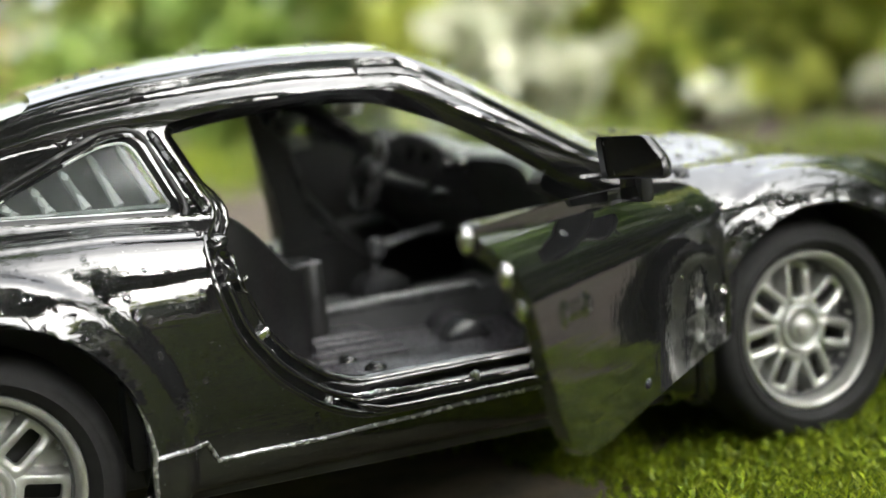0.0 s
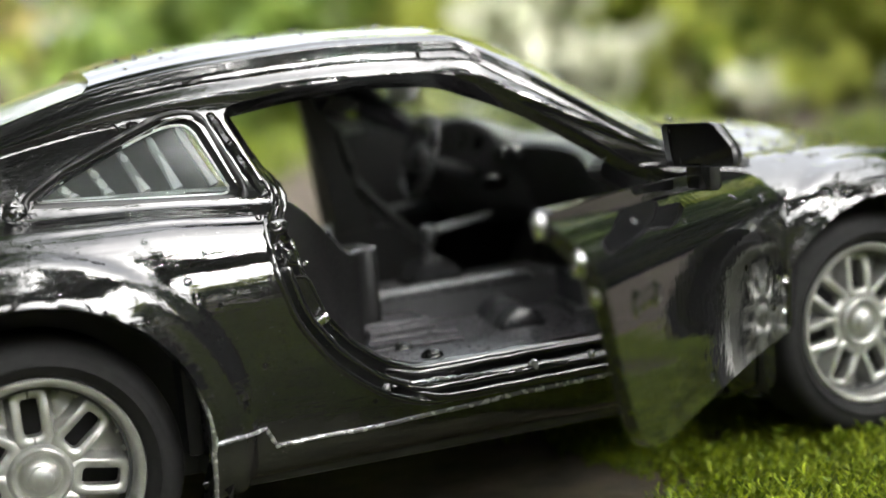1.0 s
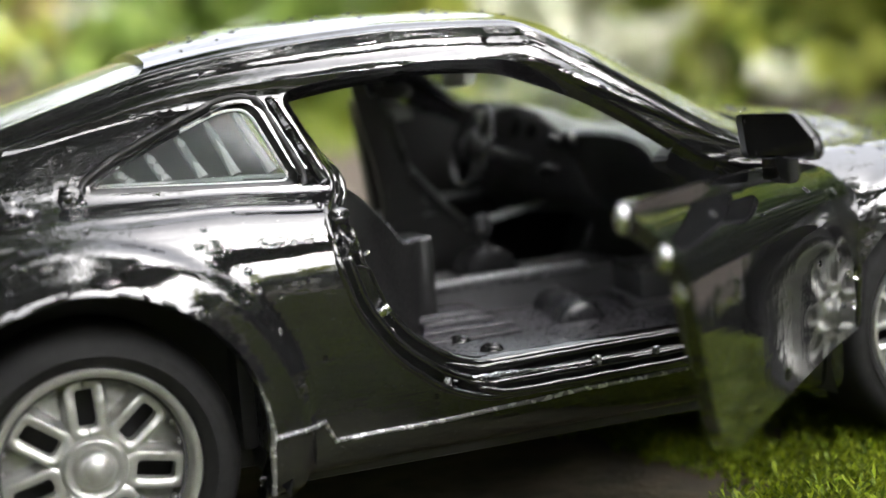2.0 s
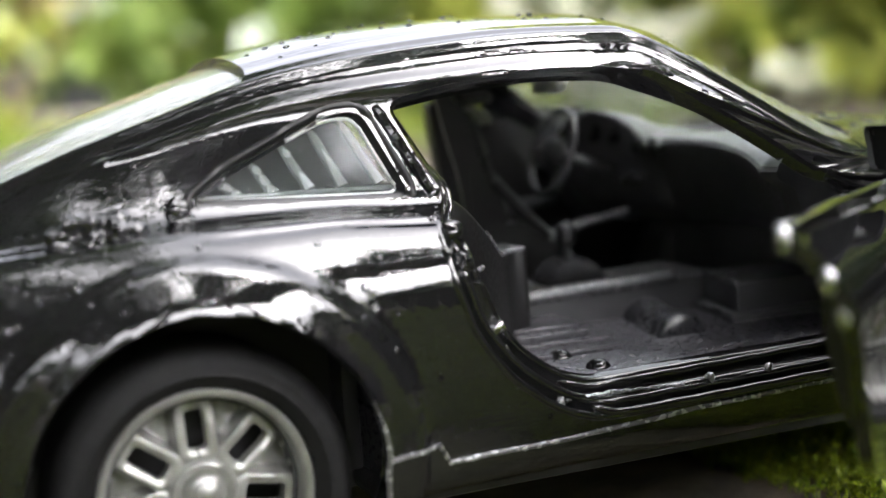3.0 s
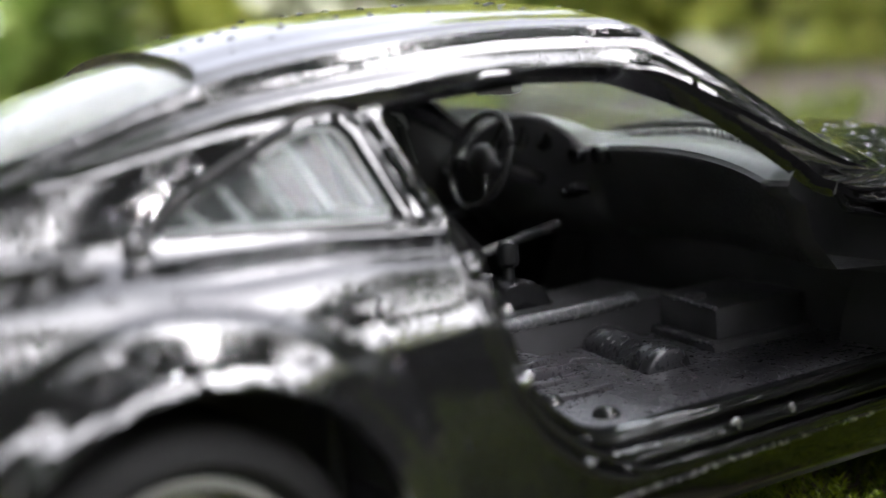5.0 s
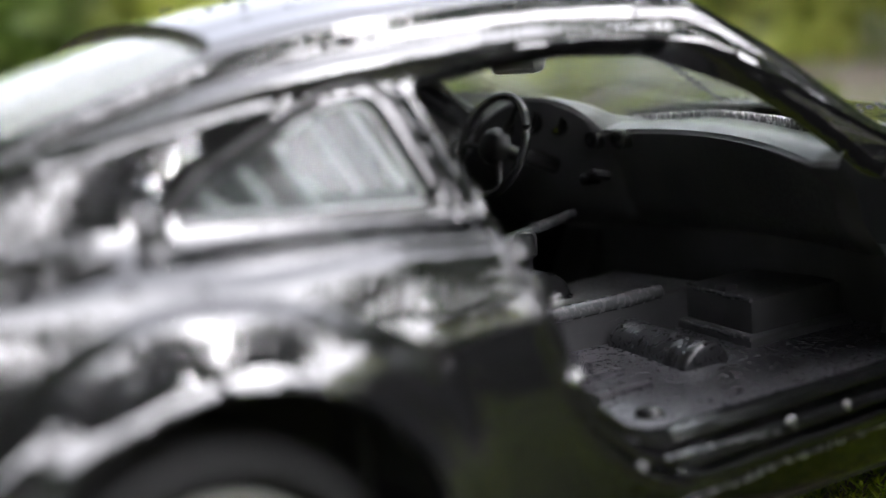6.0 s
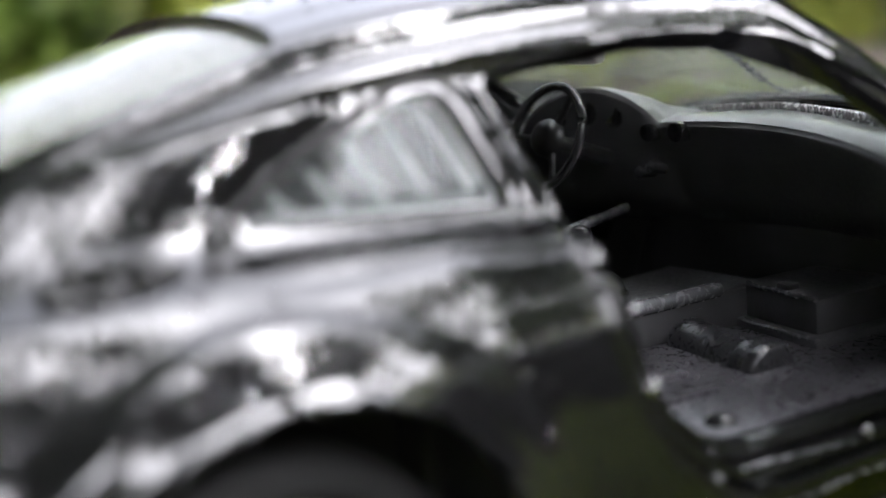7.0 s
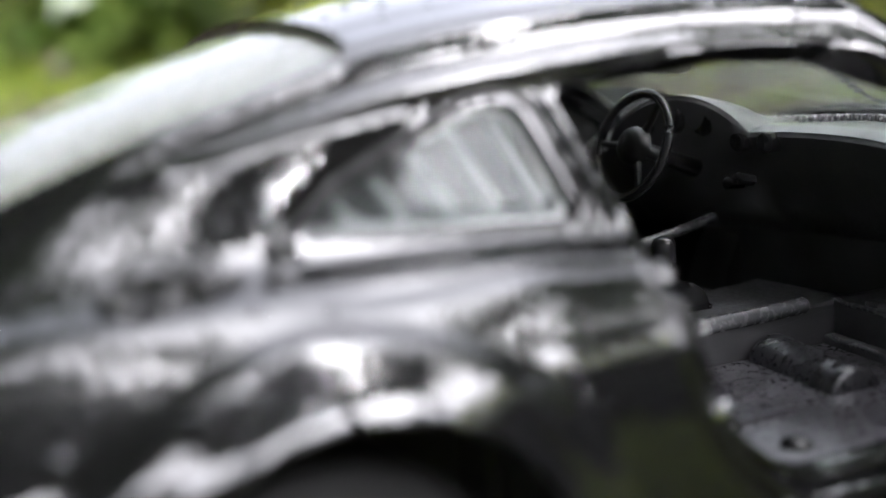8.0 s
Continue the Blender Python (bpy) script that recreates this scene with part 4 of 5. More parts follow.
def build_steering():
    c = Vector((1.400, 0.338, 0.868))
    tilt = Matrix.Translation(c) @ Matrix.Rotation(radians(20), 4, "Y") @ Matrix.Rotation(radians(90), 4, "Y")
    bm = bmesh.new()
    ring = [tilt @ Vector((0.137 * math.cos(a), 0.137 * math.sin(a), 0)) for a in (2 * math.pi * k / 48 for k in range(48))]
    add_tube(bm, ring, 0.0125, 10, True)
    wheel = part("steering_wheel", bm, TRIM, car, "black three-spoke steering wheel")
    for a in (90, 210, 330):
        bm = bmesh.new()
        d = Vector((math.cos(radians(a)), math.sin(radians(a)), 0))
        add_tube(bm, [tilt @ (d * 0.03 + Vector((0, 0, 0.012))), tilt @ (d * 0.08 + Vector((0, 0, 0.010))), tilt @ (d * 0.135)], [0.013, 0.009, 0.008], 8)
        part("wheel_spoke", bm, SEATP, wheel)
    bm = bmesh.new()
    add_revolve(bm, [(0.0001, -0.028), (0.025, -0.026), (0.042, -0.016), (0.050, 0.0), (0.050, 0.02)], 28)
    turn = tilt @ Matrix.Rotation(radians(90), 4, "X")
    for v in bm.verts:
        v.co = turn @ v.co
    part("horn_pad", bm, SEATP, wheel)
    bm = bmesh.new()
    add_tube(bm, [tilt @ Vector((0, 0, 0.01)), tilt @ Vector((0, 0, 0.10)), tilt @ Vector((0, 0, 0.22))], [0.018, 0.020, 0.024], 14)
    part("steering_column", bm, SEATP, wheel)


build_steering()


def dash_edge(y):
    """The rear edge of the dashboard top: x and z."""
    hood = max(0.0, 1 - ((y - 0.385) / 0.205) ** 2)
    x = 1.495 + 0.165 * (1 - min(1.0, abs(y) / 0.655) ** 2) - 0.05 * hood**0.5 + 0.25 * max(0.0, abs(y) - 0.655)
    z = 0.840 + 0.052 * (1 - min(1.0, abs(y) / 0.64) ** 2) + 0.110 * hood**0.7
    return x, z


def dash_back(y):
    """The front edge of the dashboard top, along the foot of the windscreen: x and z."""
    return 1.985 - 0.52 * math.sqrt(y * y + 0.01), 0.893 + 0.014 * (1 - abs(y) / 0.7)


def build_dash():
    ys = steps(-0.705, 0.705, 0.015)
    bm = bmesh.new()
    rows = []
    for y in ys:
        x, z = dash_edge(y)
        back = dash_back(y)
        row = []
        for t in (0.0, 0.06, 0.14, 0.3, 0.5, 0.75, 1.0):
            h = z * (1 - t) + back[1] * t + 0.014 * math.sin(math.pi * min(1, t / 0.5)) * (1 if t < 0.5 else 0)
            row.append(bm.verts.new((x * (1 - t) + back[0] * t, y, h)))
        rows.append(row)
    for q, s in zip(rows, rows[1:]):
        for k in range(len(q) - 1):
            bm.faces.new((q[k], q[k + 1], s[k + 1], s[k]))
    face = bmesh.new()
    rows = []
    for y in ys:
        x, z = dash_edge(y)
        rows.append([face.verts.new(p) for p in ((x + 0.004, y, z - 0.002), (x - 0.006, y, z - 0.012), (x, y, z - 0.03), (x + 0.05, y, 0.78 if z > 0.8 else z - 0.05), (x + 0.075, y, 0.70), (x + 0.15, y, 0.62), (1.90, y, 0.60))])
    for q, s in zip(rows, rows[1:]):
        for k in range(len(q) - 1):
            face.faces.new((q[k], q[k + 1], s[k + 1], s[k]))
    dash = part("dashboard", face, INNER, car, "matt black dashboard with a dusty grey top, paler for sky light", smooth=60)
    # the top's colour also carries the sky light falling on it
    part("dash_top", bm, DASHTOP, dash, "dusty grey upper face with sky light put into its colour", smooth=60)
    # gauges and switches on the face
    for x, y, z, r in ((1.640, 0.200, 0.862, 0.025), (1.645, 0.105, 0.864, 0.026)):
        bm = bmesh.new()
        add_tube(bm, [(x + 0.06, y, z), (x - 0.012, y, z + 0.002), (x - 0.020, y, z + 0.002), (x - 0.008, y, z + 0.002)], [r, r, r * 0.85, r * 0.7], 20)
        part("dash_vent", bm, LUMP, dash, "glossy black round air vent")
    for y, z, r in ((0.300, 0.910, 0.034), (0.385, 0.925, 0.044), (0.47, 0.910, 0.034)):
        x = dash_edge(y)[0] + 0.02
        bm = bmesh.new()
        add_tube(bm, [(x + 0.05, y, z), (x - 0.004, y, z), (x - 0.010, y, z), (x, y, z)], [r, r, r * 0.9, r * 0.8], 20)
        part("gauge", bm, LUMP, dash)
    bm = bmesh.new()
    add_tube(bm, [(1.60, 0.115, 0.775), (1.55, 0.115, 0.785), (1.545, 0.115, 0.785)], [0.014, 0.016, 0.010], 10)
    add_tube(bm, [(1.60, 0.155, 0.765), (1.55, 0.155, 0.770), (1.545, 0.155, 0.770)], [0.014, 0.016, 0.010], 10)
    part("switch", bm, LUMP, dash)
    # demister strip along the foot of the windscreen
    bm = bmesh.new()
    for k in range(64):
        y = -0.63 + 1.0 * k / 63
        x, z = dash_back(y)
        x, z = x - 0.045, z + 0.004
        add_box(bm, x - 0.012, x + 0.012, y - 0.0045, y + 0.0045, z - 0.016, z + 0.010, 0.002, seg=1)
    # pale metal stands in for the glints on the teeth
    part("demister_grille", bm, PALE_METAL, dash, "row of wet demister teeth, glints put into their pale metal")


build_dash()


def build_rear_view_mirror():
    bm = bmesh.new()
    add_prism(bm, rounded([(1.215, 1.062), (1.215, 1.135), (1.245, 1.14), (1.262, 1.105), (1.25, 1.062)], 0.012, 3), -0.085, 0.085, 0.012)
    add_tube(bm, [(1.24, 0.0, 1.125), (1.30, 0, 1.20), (1.34, 0, 1.245)], [0.014, 0.012, 0.016], 8)
    part("rear_view_mirror", bm, FROST, car, "clear plastic rear-view mirror")


build_rear_view_mirror()


# ---- wheels ----
SLOTS = 7


def wheel_face(r, a):
    """Height of the wheel's face, and the distance to the nearest slot."""
    step = 2 * math.pi / SLOTS
    da = (a + step / 2) % step - step / 2
    x, y = r * math.cos(da), r * math.sin(da)
    qx, qy = abs(x - 0.134) - 0.033, abs(y) - 0.010
    slot = math.hypot(max(qx, 0), max(qy, 0)) + min(max(qx, qy), 0) - 0.010
    # a rounded bar along each side of the slot, and a deep valley to the next pair
    h = 0.0065 * max(0.0, 1 - ((slot - 0.015) / 0.015) ** 2)
    h -= 0.048 * ease(0.040, 0.052, abs(y)) * ease(0.085, 0.112, r)
    return h - 0.010 * max(0, (r - 0.15) / 0.05), slot


def build_wheel():
    """A wheel round the y axis, its face to -y."""
    bm = bmesh.new()
    add_revolve(bm, [(0.196, 0.16), (0.235, 0.16), (0.235, -0.02), (0.196, -0.02), (0.196, 0.16)], 48)
    add_revolve(bm, [(0.0001, 0.10), (0.19, 0.10)], 48)
    wheel = part("wheel", bm, INNER, car)
    bm = bmesh.new()
    prof = [(0.226, 0.12), (0.250, 0.165), (0.290, 0.17), (0.312, 0.150), (0.3195, 0.125), (0.320, 0.0), (0.318, -0.035), (0.310, -0.058), (0.296, -0.073), (0.278, -0.080), (0.262, -0.079), (0.258, -0.083), (0.254, -0.079), (0.240, -0.072), (0.231, -0.060), (0.226, -0.040), (0.222, 0.0)]
    add_revolve(bm, prof, 96)
    part("tyre", bm, RUBBER, wheel, "matt black rubber tyre", smooth=50)
    bm = bmesh.new()
    add_revolve(bm, [(0.224, 0.03), (0.229, -0.046), (0.2285, -0.058), (0.224, -0.064), (0.216, -0.064), (0.2105, -0.058), (0.206, -0.044), (0.201, -0.010), (0.197, 0.025), (0.194, 0.09)], 96)
    rim = part("rim", bm, SILVER, wheel, "silver painted rim lip", smooth=50)
    rs = steps(0.050, 0.199, 0.0046)
    angles = steps(0, 2 * math.pi, 2 * math.pi / 252)

    def place(a, r):
        h, _ = wheel_face(r, a)
        return (r * math.cos(a + math.pi / 2), -0.012 - h, r * math.sin(a + math.pi / 2))

    def keep(p):
        a = math.atan2(p.z, p.x) - math.pi / 2
        return wheel_face(math.hypot(p.x, p.z), a)[1]

    sheet = clipped_sheet(angles, rs, place, keep, 0.035, lambda p: Vector((0, 1, 0)), True)
    verts, faces = sheet
    bm = bmesh.new()
    vs = [bm.verts.new(v) for v in verts]
    for f in faces:
        try:
            bm.faces.new([vs[k] for k in f])
        except ValueError:
            pass
    bmesh.ops.remove_doubles(bm, verts=bm.verts, dist=0.0003)
    part("wheel_face", bm, SILVER, wheel, "silver spoked wheel face with slots", smooth=45)
    bm = bmesh.new()
    add_revolve(bm, [(0.074, 0.0), (0.073, -0.018), (0.069, -0.026), (0.063, -0.029), (0.056, -0.026), (0.050, -0.018), (0.046, -0.018), (0.042, -0.026), (0.036, -0.034), (0.028, -0.037), (0.026, -0.046), (0.018, -0.050), (0.0001, -0.051)], 40)
    part("hub_cap", bm, SILVER, wheel, smooth=45)
    for k in range(2 * SLOTS):
        a = math.pi / 2 + 2 * math.pi * (k // 2 + 0.5 + (0.13 if k % 2 else -0.13)) / SLOTS
        bm = bmesh.new()
        bmesh.ops.create_icosphere(bm, subdivisions=2, radius=1.0, matrix=Matrix.Translation((0.193 * math.cos(a), 0.004, 0.193 * math.sin(a))) @ Matrix.Diagonal((0.0075, 0.012, 0.0075, 1)))
        part("rim_bolt", bm, SILVER, wheel)
    return wheel


def place_wheels():
    w = build_wheel()
    first = True
    for (hx, hz), turn in zip(HUBS, (-2.0, 2.0)):
        for s in (-1, 1):
            m = Matrix.Translation(Vector((hx, s * (HUB_Y - 0.006), hz - (0.024 if hx < 1 else 0))) * S) @ Matrix.Rotation(radians(180 if s > 0 else 0), 4, "Z") @ Matrix.Rotation(radians(turn), 4, "Y")
            if first:
                w.matrix_basis = m
                first = False
            else:
                copy_thing(w, m)


place_wheels()


# ---- ground ----
def ground_z(x, y):
    r = math.hypot(x - 1, y)
    h = 0.05 * noise.noise(Vector((x * 0.9, y * 0.9, 0.3))) + 0.02 * noise.noise(Vector((x * 3, y * 3, 5)))
    far = min(1.0, max(0.0, (r - 2.5) / 8))
    return -0.02 + h * (0.6 + far) + far * 0.35 * noise.noise(Vector((x * 0.12, y * 0.12, 2)))


def build_ground():
    verts, faces = [], []
    rings = [0.0] + [0.12 * 1.105**k for k in range(100)]
    n = 96
    for i, r in enumerate(rings):
        for k in range(n):
            a = 2 * math.pi * k / n
            x, y = 1.1 + r * math.cos(a), r * math.sin(a)
            verts.append((x, y, ground_z(x, y) if r < 60 else 0.0))
    for i in range(len(rings) - 1):
        for k in range(n):
            a, b = i * n + k, i * n + (k + 1) % n
            faces.append((a, a + n, b + n, b))
    ob = link_mesh("ground", verts, faces, SOIL, None, smooth=180)
    tagged(ob, "dark damp soil with thin patches of moss", "ground", kind="structure")


build_ground()


def build_moss():
    """Moss shoots: stars of pointed leaves, close together near the car."""
    rng = random.Random(7)
    verts, faces = [], []

    def shoot(x, y, size, leaves):
        nonlocal verts, faces
        z = ground_z(x, y) - 0.01
        top = size * rng.uniform(0.8, 2.0)
        lean = (rng.uniform(-0.3, 0.3), rng.uniform(-0.3, 0.3))
        for layer in range(3):
            for k in range(leaves):
                a = rng.uniform(0, 6.28)
                rise = rng.uniform(0.5, 1.9)
                l = size * rng.uniform(0.45, 0.85)
                w = l * 0.19
                ca, sa = math.cos(a), math.sin(a)
                bx, by, bz = x + lean[0] * top * 0.5, y + lean[1] * top * 0.5, z + top * (0.25 + 0.35 * layer)
                mx, my, mz = bx + ca * l * 0.5, by + sa * l * 0.5, bz + l * 0.5 * rise
                i = len(verts)
                verts.extend(((bx, by, bz), (mx - sa * w, my + ca * w, mz), (mx + sa * w, my - ca * w, mz), (bx + ca * l, by + sa * l, bz + l * rise * 0.75)))
                faces.append((i, i + 2, i + 3, i + 1))

    def cover(x, y):
        m = noise.noise(Vector((x * 1.1, y * 1.1, 9))) + 0.5 * noise.noise(Vector((x * 3.1, y * 3.1, 4)))
        bare = max(0, 1 - math.hypot((x - 0.9) / 1.0, (y + 0.75) / 0.55))
        dry = ease(3.3, 3.9, x) * ease(-2.6, -1.8, y - 0.1 * x)
        shade = (1 - ease(1.35, 1.62, x - 0.25 * (y + 0.6))) * ease(-1.35, -1.05, y)
        return m - 1.15 * bare - 1.5 * dry - 1.3 * shade + 0.35

    x = 0.3
    while x < 3.5:
        y = -2.0
        while y < 0.1:
            px, py = x + rng.uniform(-0.012, 0.012), y + rng.uniform(-0.012, 0.012)
            c = cover(px, py)
            if c > rng.uniform(-0.25, 0.25):
                shoot(px, py, (0.022 + 0.013 * rng.random() + 0.008 * max(0, c)) * (0.7 + 0.6 * abs(noise.noise(Vector((px * 9, py * 9, 1))))), 4)
            y += 0.0172
        x += 0.0172
    for _ in range(26000):
        a, r = rng.uniform(0, 6.283), 1.6 + 9 * rng.random() ** 1.6
        px, py = 1.2 + r * math.cos(a), r * math.sin(a)
        if 0.3 < px < 3.5 and -2.0 < py < 0.1:
            continue
        if cover(px, py) > rng.uniform(-0.3, 0.3):
            shoot(px, py, 0.05 + 0.012 * r * rng.random(), 3)
    ob = link_mesh("moss", verts, faces, MOSS, None, smooth=180)
    tagged(ob, "bright green cushions of damp moss", "moss", kind="stuff")
    verts, faces = [], []
    for _ in range(9000):
        a, r = rng.uniform(0.62, 2.6), 8 + 34 * rng.random()
        if a < 0.95 and 14 < r < 32:
            continue
        if noise.noise(Vector((r * math.cos(a) * 0.13, r * math.sin(a) * 0.13, 7))) > -0.05:
            shoot(1.2 + r * math.cos(a), r * math.sin(a), 0.10 + 0.012 * r * rng.random(), 3)
    ob = link_mesh("grass", verts, faces, GRASS, None, smooth=180)
    tagged(ob, "short rough green grass beyond the moss", "grass", kind="stuff")


build_moss()


# ---- trees and shrubs round the car (true metres) ----
def build_tree(height, spread, leaves, leaf, material, seed, low=0.12, clump=0.13):
    """A tapered trunk with limbs and a crown of separate leaves, in true metres."""
    rng = random.Random(seed)
    k = 1 / S
    tree = empty("tree")
    bm = bmesh.new()
    pts, x, y = [], 0.0, 0.0
    for i in range(8):
        pts.append((x * k, y * k, (height * 0.8 * i / 7 - 0.03) * k))
        x += rng.uniform(-0.03, 0.03) * height * 0.5
        y += rng.uniform(-0.03, 0.03) * height * 0.5
    add_tube(bm, pts, [height * 0.020 * (1 - 0.8 * i / 7) * k for i in range(8)], 9)
    tips = []
    for _ in range(int(10 + height * 2)):
        t = rng.uniform(low, 1.0)
        base = Vector(pts[min(7, int(t * 7))])
        a = rng.uniform(0, 6.283)
        l = spread * rng.uniform(0.45, 1.0) * (1.15 - 0.5 * t)
        d = Vector((math.cos(a), math.sin(a), rng.uniform(0.1, 0.9)))
        mid = base + d * l * 0.5 * k
        end = base + (d + Vector((0, 0, rng.uniform(-0.3, 0.2)))) * l * k
        add_tube(bm, [base, mid, end], [height * 0.007 * k, height * 0.004 * k, height * 0.0015 * k], 5)
        tips += [mid, end, (mid + end) / 2]
    part("trunk", bm, BARK, tree)
    verts, faces = [], []
    for _ in range(leaves):
        c = rng.choice(tips) + Vector([rng.gauss(0, spread * clump) for _ in range(3)]) * k
        if c.z < 0.02 * k:
            continue
        n = Vector((rng.gauss(0, 0.7), rng.gauss(0, 0.7), rng.uniform(0.2, 1))).normalized()
        u = n.orthogonal().normalized()
        u = Matrix.Rotation(rng.uniform(0, 6.28), 3, n) @ u
        w = n.cross(u)
        l = leaf * rng.uniform(0.6, 1.25) * k
        i = len(verts)
        verts.extend([c - u * l * 0.5, c - u * l * 0.1 + w * l * 0.28, c + u * l * 0.5 - n * l * 0.12, c - u * l * 0.1 - w * l * 0.28])
        faces.append((i, i + 1, i + 2, i + 3))
    link_mesh("crown", verts, faces, material, tree, smooth=180)
    return tree


def plant_trees():
    rng = random.Random(21)
    kinds = []
    for n, (h, s, l, lf, m, name, lab) in enumerate((
        (1.3, 0.60, 3000, 0.085, LEAF_A, "shrub", "leafy green shrub with broad soft leaves"),
        (1.1, 0.55, 2600, 0.075, LEAF_B, "shrub", "bushy yellow-green shrub with small leaves"),
        (1.5, 0.55, 1800, 0.080, LEAF_C, "shrub", "tan and olive shrub with dry leaves"),
        (4.2, 1.5, 6500, 0.15, LEAF_D, "tree", "tall dark green broadleaf tree"),
        (3.6, 1.3, 5000, 0.14, LEAF_B, "tree", "tall yellow-green broadleaf tree"),
        (3.4, 1.8, 3600, 0.105, LEAF_D, "tree", "slender tree with an open leafy crown"),
        (0.65, 0.40, 1300, 0.065, LEAF_A, "shrub", "low green shrub with broad soft leaves"),
        (0.55, 0.38, 1200, 0.060, LEAF_B, "shrub", "low yellow-green shrub with small leaves"),
        (0.60, 0.36, 900, 0.060, LEAF_C, "shrub", "low tan shrub with dry leaves"),
        (4.4, 2.1, 6000, 0.16, LEAF_D, "tree", "tall tree with dark spreading leafy boughs"),
        # added out of view, so flank and door reflect something dark
        (0.8, 0.45, 2200, 0.075, LEAF_D, "shrub", "unseen dense dark green shrub, added to darken the paint's reflections"),
        (0.24, 0.20, 420, 0.045, LEAF_B, "shrub", "small yellow-green plant with soft bright leaves"),
        (0.20, 0.18, 300, 0.040, LEAF_A, "shrub", "small green plant with soft leaves"),
        # two added plants whose pale colour imitates patches of bright sky
        (0.19, 0.09, 260, 0.040, LEAF_SKYLIT, "shrub", "small added plant, leaves paled to stand for sky glimpses"),
        (0.085, 0.06, 130, 0.032, LEAF_SKYLIT, "shrub", "tiny added plant, leaves paled to stand for sky glimpses"),
    )):
        t = build_tree(h, s, l, lf, m, 100 + n, 0.06 if h < 2 else (0.75 if s > 1.7 else 0.12), 0.075 if s > 1.7 else 0.13)
        t.name = name
        tagged(t, lab, name, group=name + "s round the clearing")
        kinds.append(t)
    spots = []
    # a low belt of shrubs beyond the car, and looser growth behind it
    for k in range(20):
        a = math.pi * (-0.06 + 1.12 * k / 19) + rng.uniform(-0.04, 0.04)
        low = rng.choice((6, 6, 7, 7, 8))
        spots.append((7 if 0.8 < a < 1.2 else low, rng.uniform(1.7, 2.4), a))
        spots.append((rng.choice((0, 1, 1, 2)), rng.uniform(3.4, 5.5), a + 0.08))
    spots.append((7, 1.75, 0.80))
    for kind, r, a in ((0, 3.0, 1.66), (0, 3.4, 1.52), (1, 2.7, 1.02), (1, 2.9, 0.88), (7, 1.6, 1.12), (2, 3.0, 1.75)):
        spots.append((kind, r, a))
    for a, r in ((2.80, 2.3), (3.20, 2.4), (3.60, 2.2)):
        spots.append((3, r, a))
    for k in range(4):
        spots.append((4, rng.uniform(8.0, 11.0), math.pi * (0.15 + 0.7 * k / 3) + rng.uniform(-0.1, 0.1)))
    # taller unseen growth behind the camera, and crowns that lean over the clearing, to shape reflections
    for k in range(10):
        a = math.pi * (0.98 + 1.02 * k / 9) + rng.uniform(-0.05, 0.05)
        spots.append((rng.choice((3, 3, 4)), rng.uniform(2.9, 4.0) + (4.0 if a > 3.75 else 0.0), a))
        spots.append((10, rng.uniform(1.9, 2.6), a + 0.13))
    for a, r in ((2.6, 1.9), (3.05, 1.5), (3.45, 1.9), (3.85, 1.5), (4.25, 1.6), (4.70, 1.5), (5.1, 1.7), (5.7, 1.9), (5.45, 1.4), (3.6, 0.95), (2.45, 1.05), (1.86, 1.6), (2.05, 1.6)):
        spots.append((5, r, a + rng.uniform(-0.06, 0.06)))
    for a, r in ((1.85, 4.8), (2.3, 4.2)):
        spots.append((5, r, a))
    for a, r in ((2.45, 2.6), (3.35, 2.8)):
        spots.append((9, r, a))
    # kind 10 here is unseen, added to darken the open door's reflection
    spots += [(10, 1.9, 0.30), (10, 2.2, 0.10), (10, 1.7, 0.18), (7, 1.5, 0.97), (1, 2.2, 0.92), (7, 1.7, 0.84)]
    spots += [(11, 1.35, 1.13), (11, 1.5, 1.02), (12, 1.3, 0.96), (11, 1.6, 0.90), (11, 1.4, 0.80), (12, 1.5, 1.24), (11, 1.7, 0.70), (12, 1.55, 1.38), (3, 6.0, 0.55), (4, 7.6, 0.76), (4, 6.0, 0.33), (3, 5.6, 0.12)]
    # the first three trees are added out of view to block sky from the door
    spots += [(3, 3.1, -0.12), (3, 3.9, 0.20), (3, 4.4, -0.38), (4, 7.4, 0.62), (13, 0.97, 1.094), (14, 1.074, 0.913), (14, 1.25, 0.79), (11, 1.12, 0.967), (1, 2.5, 1.10), (1, 2.6, 0.97)]
    used = set()
    for kind, r, a in spots:
        m = Matrix.Translation((0.05 + r * math.cos(a), r * math.sin(a), 0)) @ Matrix.Rotation(rng.uniform(0, 6.28), 4, "Z")
        if kind in used:
            copy_thing(kinds[kind], m)
        else:
            kinds[kind].matrix_basis = m
            used.add(kind)


plant_trees()


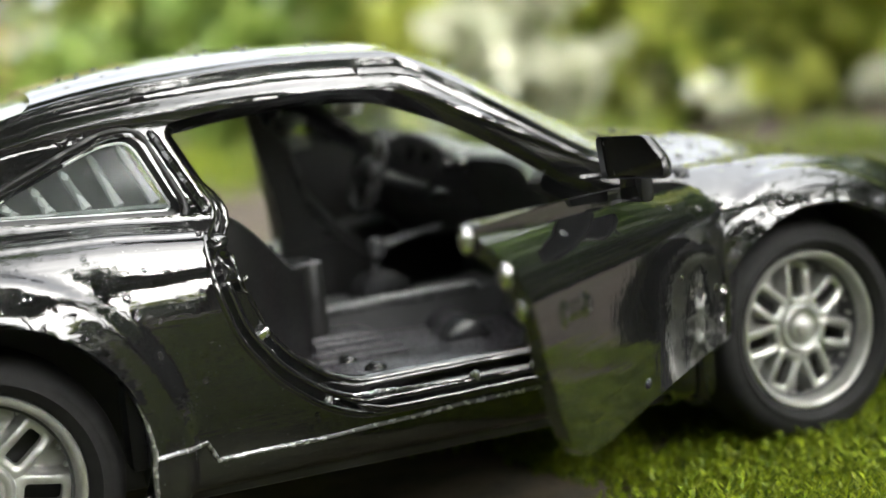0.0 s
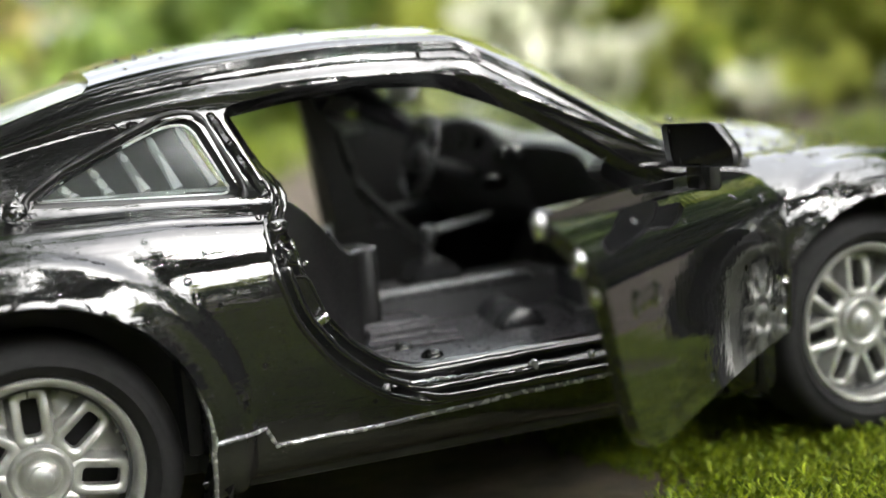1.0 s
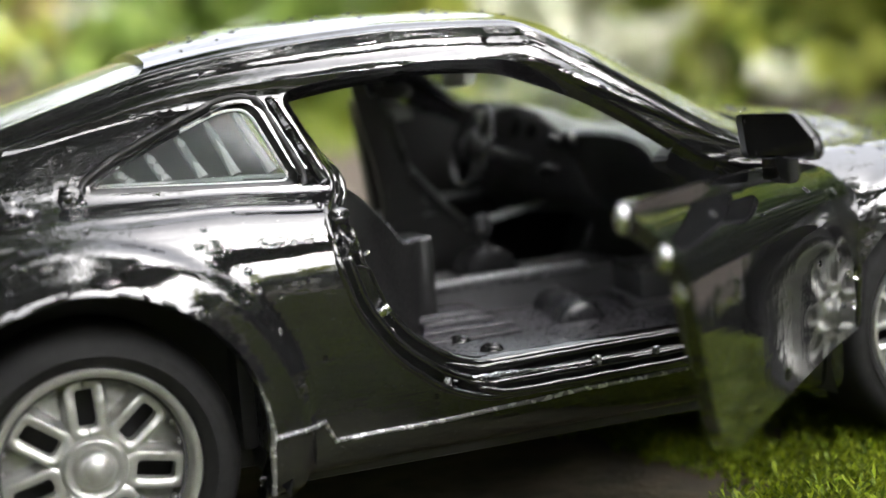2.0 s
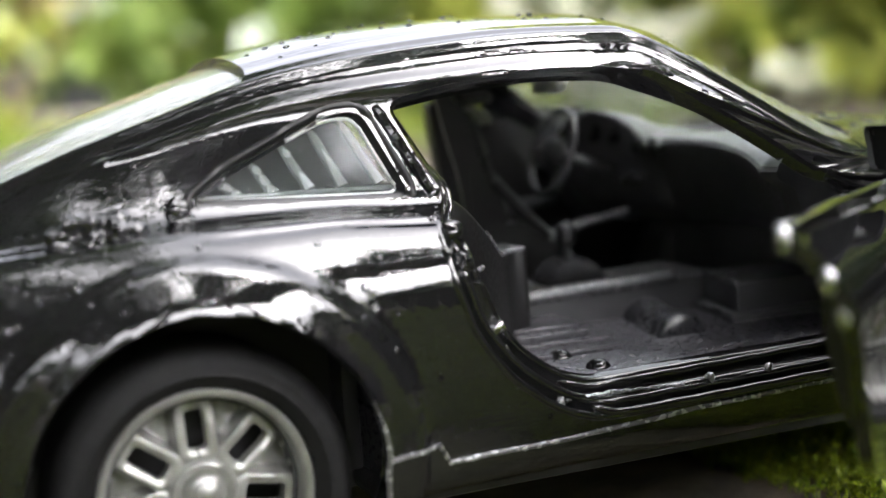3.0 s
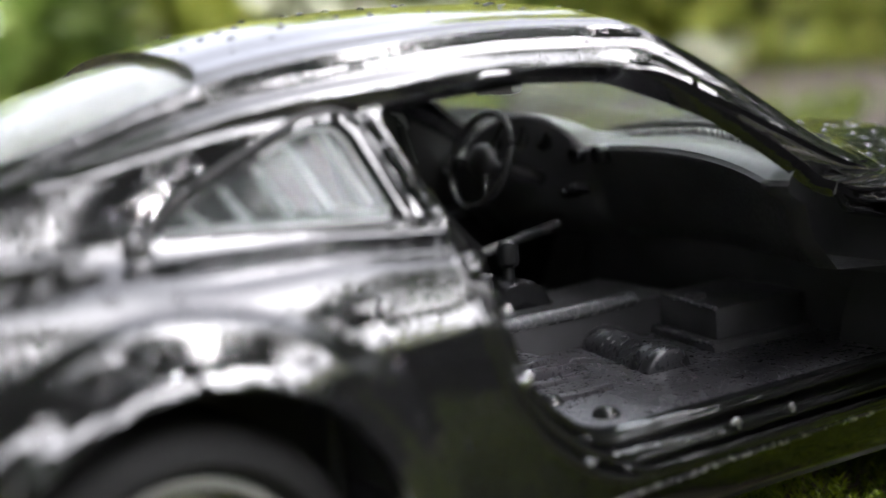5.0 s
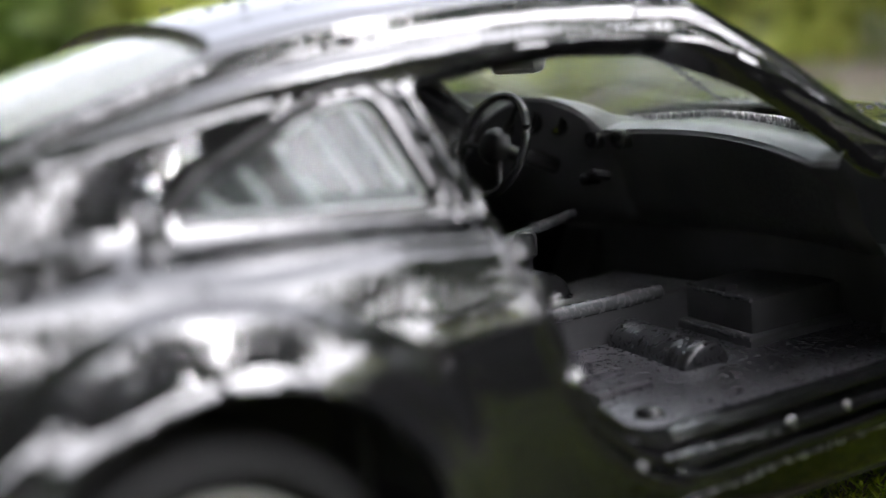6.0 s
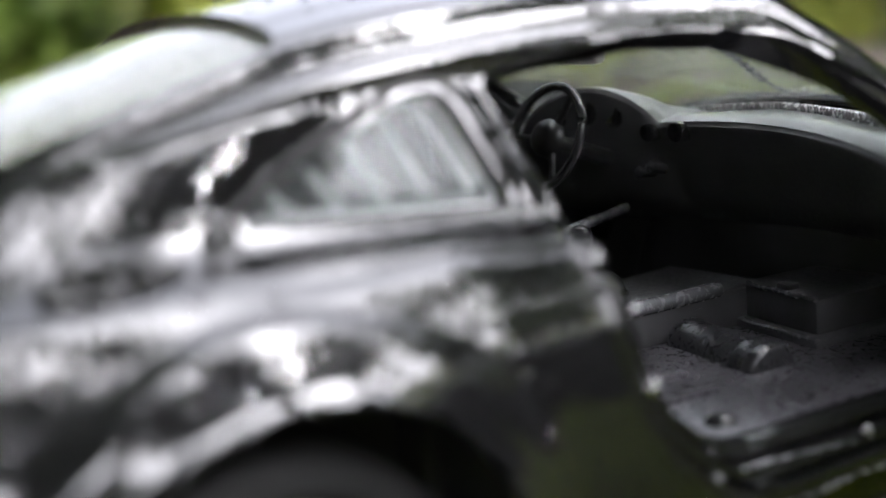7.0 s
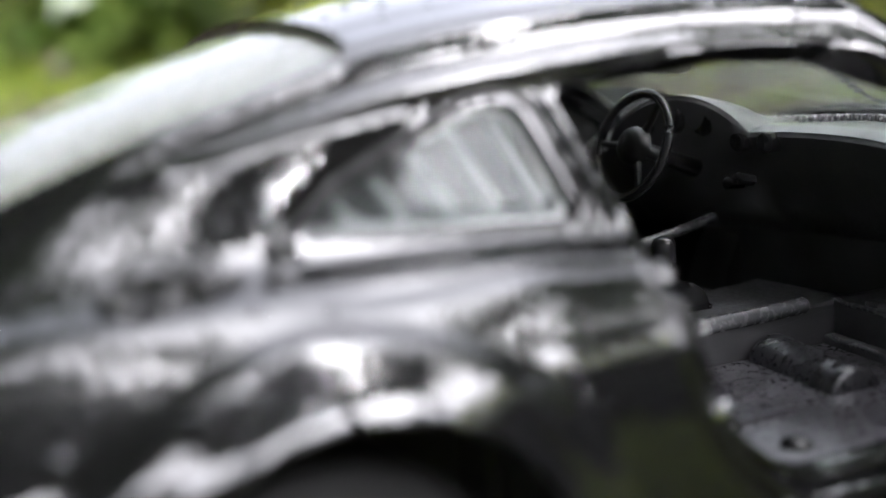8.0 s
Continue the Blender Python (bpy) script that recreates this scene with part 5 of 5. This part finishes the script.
# ---- water ----
def scatter_drops():
    """Water drops on the paint, the sills and the roof."""
    rng = random.Random(5)
    bm = bmesh.new()

    def drop(x, v, r, side=-1, move=None):
        p = Vector(skin(x, v, side))
        du = Vector(skin(x + 0.01, v, side)) - Vector(skin(x - 0.01, v, side))
        dv = Vector(skin(x, min(9.99, v + 0.05), side)) - Vector(skin(x, v - 0.05, side))
        n = du.cross(dv).normalized()
        if n.dot(Vector((0, side, 0.6))) < 0:
            n = -n
        if move is None and keep_body(p) < r:
            return
        m = n.to_track_quat("Z", "Y").to_matrix().to_4x4()
        m = Matrix.Translation(p - n * r * 0.15) @ m @ Matrix.Diagonal((r, r * rng.uniform(0.8, 1.3), r * 0.62, 1))
        bmesh.ops.create_icosphere(bm, subdivisions=2, radius=1.0, matrix=m if move is None else move @ m)

    for _ in range(110):
        drop(rng.uniform(-0.60, 0.05), rng.uniform(4.0, 6.3), rng.uniform(0.003, 0.009))
    for _ in range(70):
        drop(rng.uniform(-0.5, 1.9), rng.uniform(1.2, 6.3), rng.uniform(0.003, 0.009))
    for _ in range(60):
        drop(rng.uniform(0.3, 1.25), rng.uniform(8.0, 9.9), rng.uniform(0.005, 0.011), rng.choice((-1, 1)))
    for _ in range(260):
        drop(rng.uniform(1.9, 2.9), rng.uniform(4.9, 9.8), rng.uniform(0.004, 0.013), rng.choice((-1, 1)))
    for x, v, r in ((0.367, 3.75, 0.013), (0.411, 3.2, 0.012), (0.352, 4.0, 0.012), (0.45, 2.6, 0.008), (0.27, 5.75, 0.014)):
        drop(x, v, r)
    for _ in range(26):
        drop(rng.uniform(1.36, 1.62), rng.uniform(8.1, 9.8), rng.uniform(0.003, 0.006), -1, Matrix.Identity(4))
    for x, v, r in ((1.27, 2.2, 0.016), (1.55, 3.3, 0.010), (1.62, 4.4, 0.010), (1.72, 3.9, 0.009), (1.75, 3.2, 0.008), (1.80, 4.2, 0.010), (1.85, 2.9, 0.010), (1.83, 2.5, 0.009), (0.95, 4.6, 0.012), (1.2, 4.3, 0.008), (1.9, 3.6, 0.009)):
        drop(x, v, r, -1, OPEN)
    ob = part("water_drops", bm, WATER, None, smooth=180)
    tagged(ob, "small clear water drops on black paint", "water drops", kind="stuff")


scatter_drops()
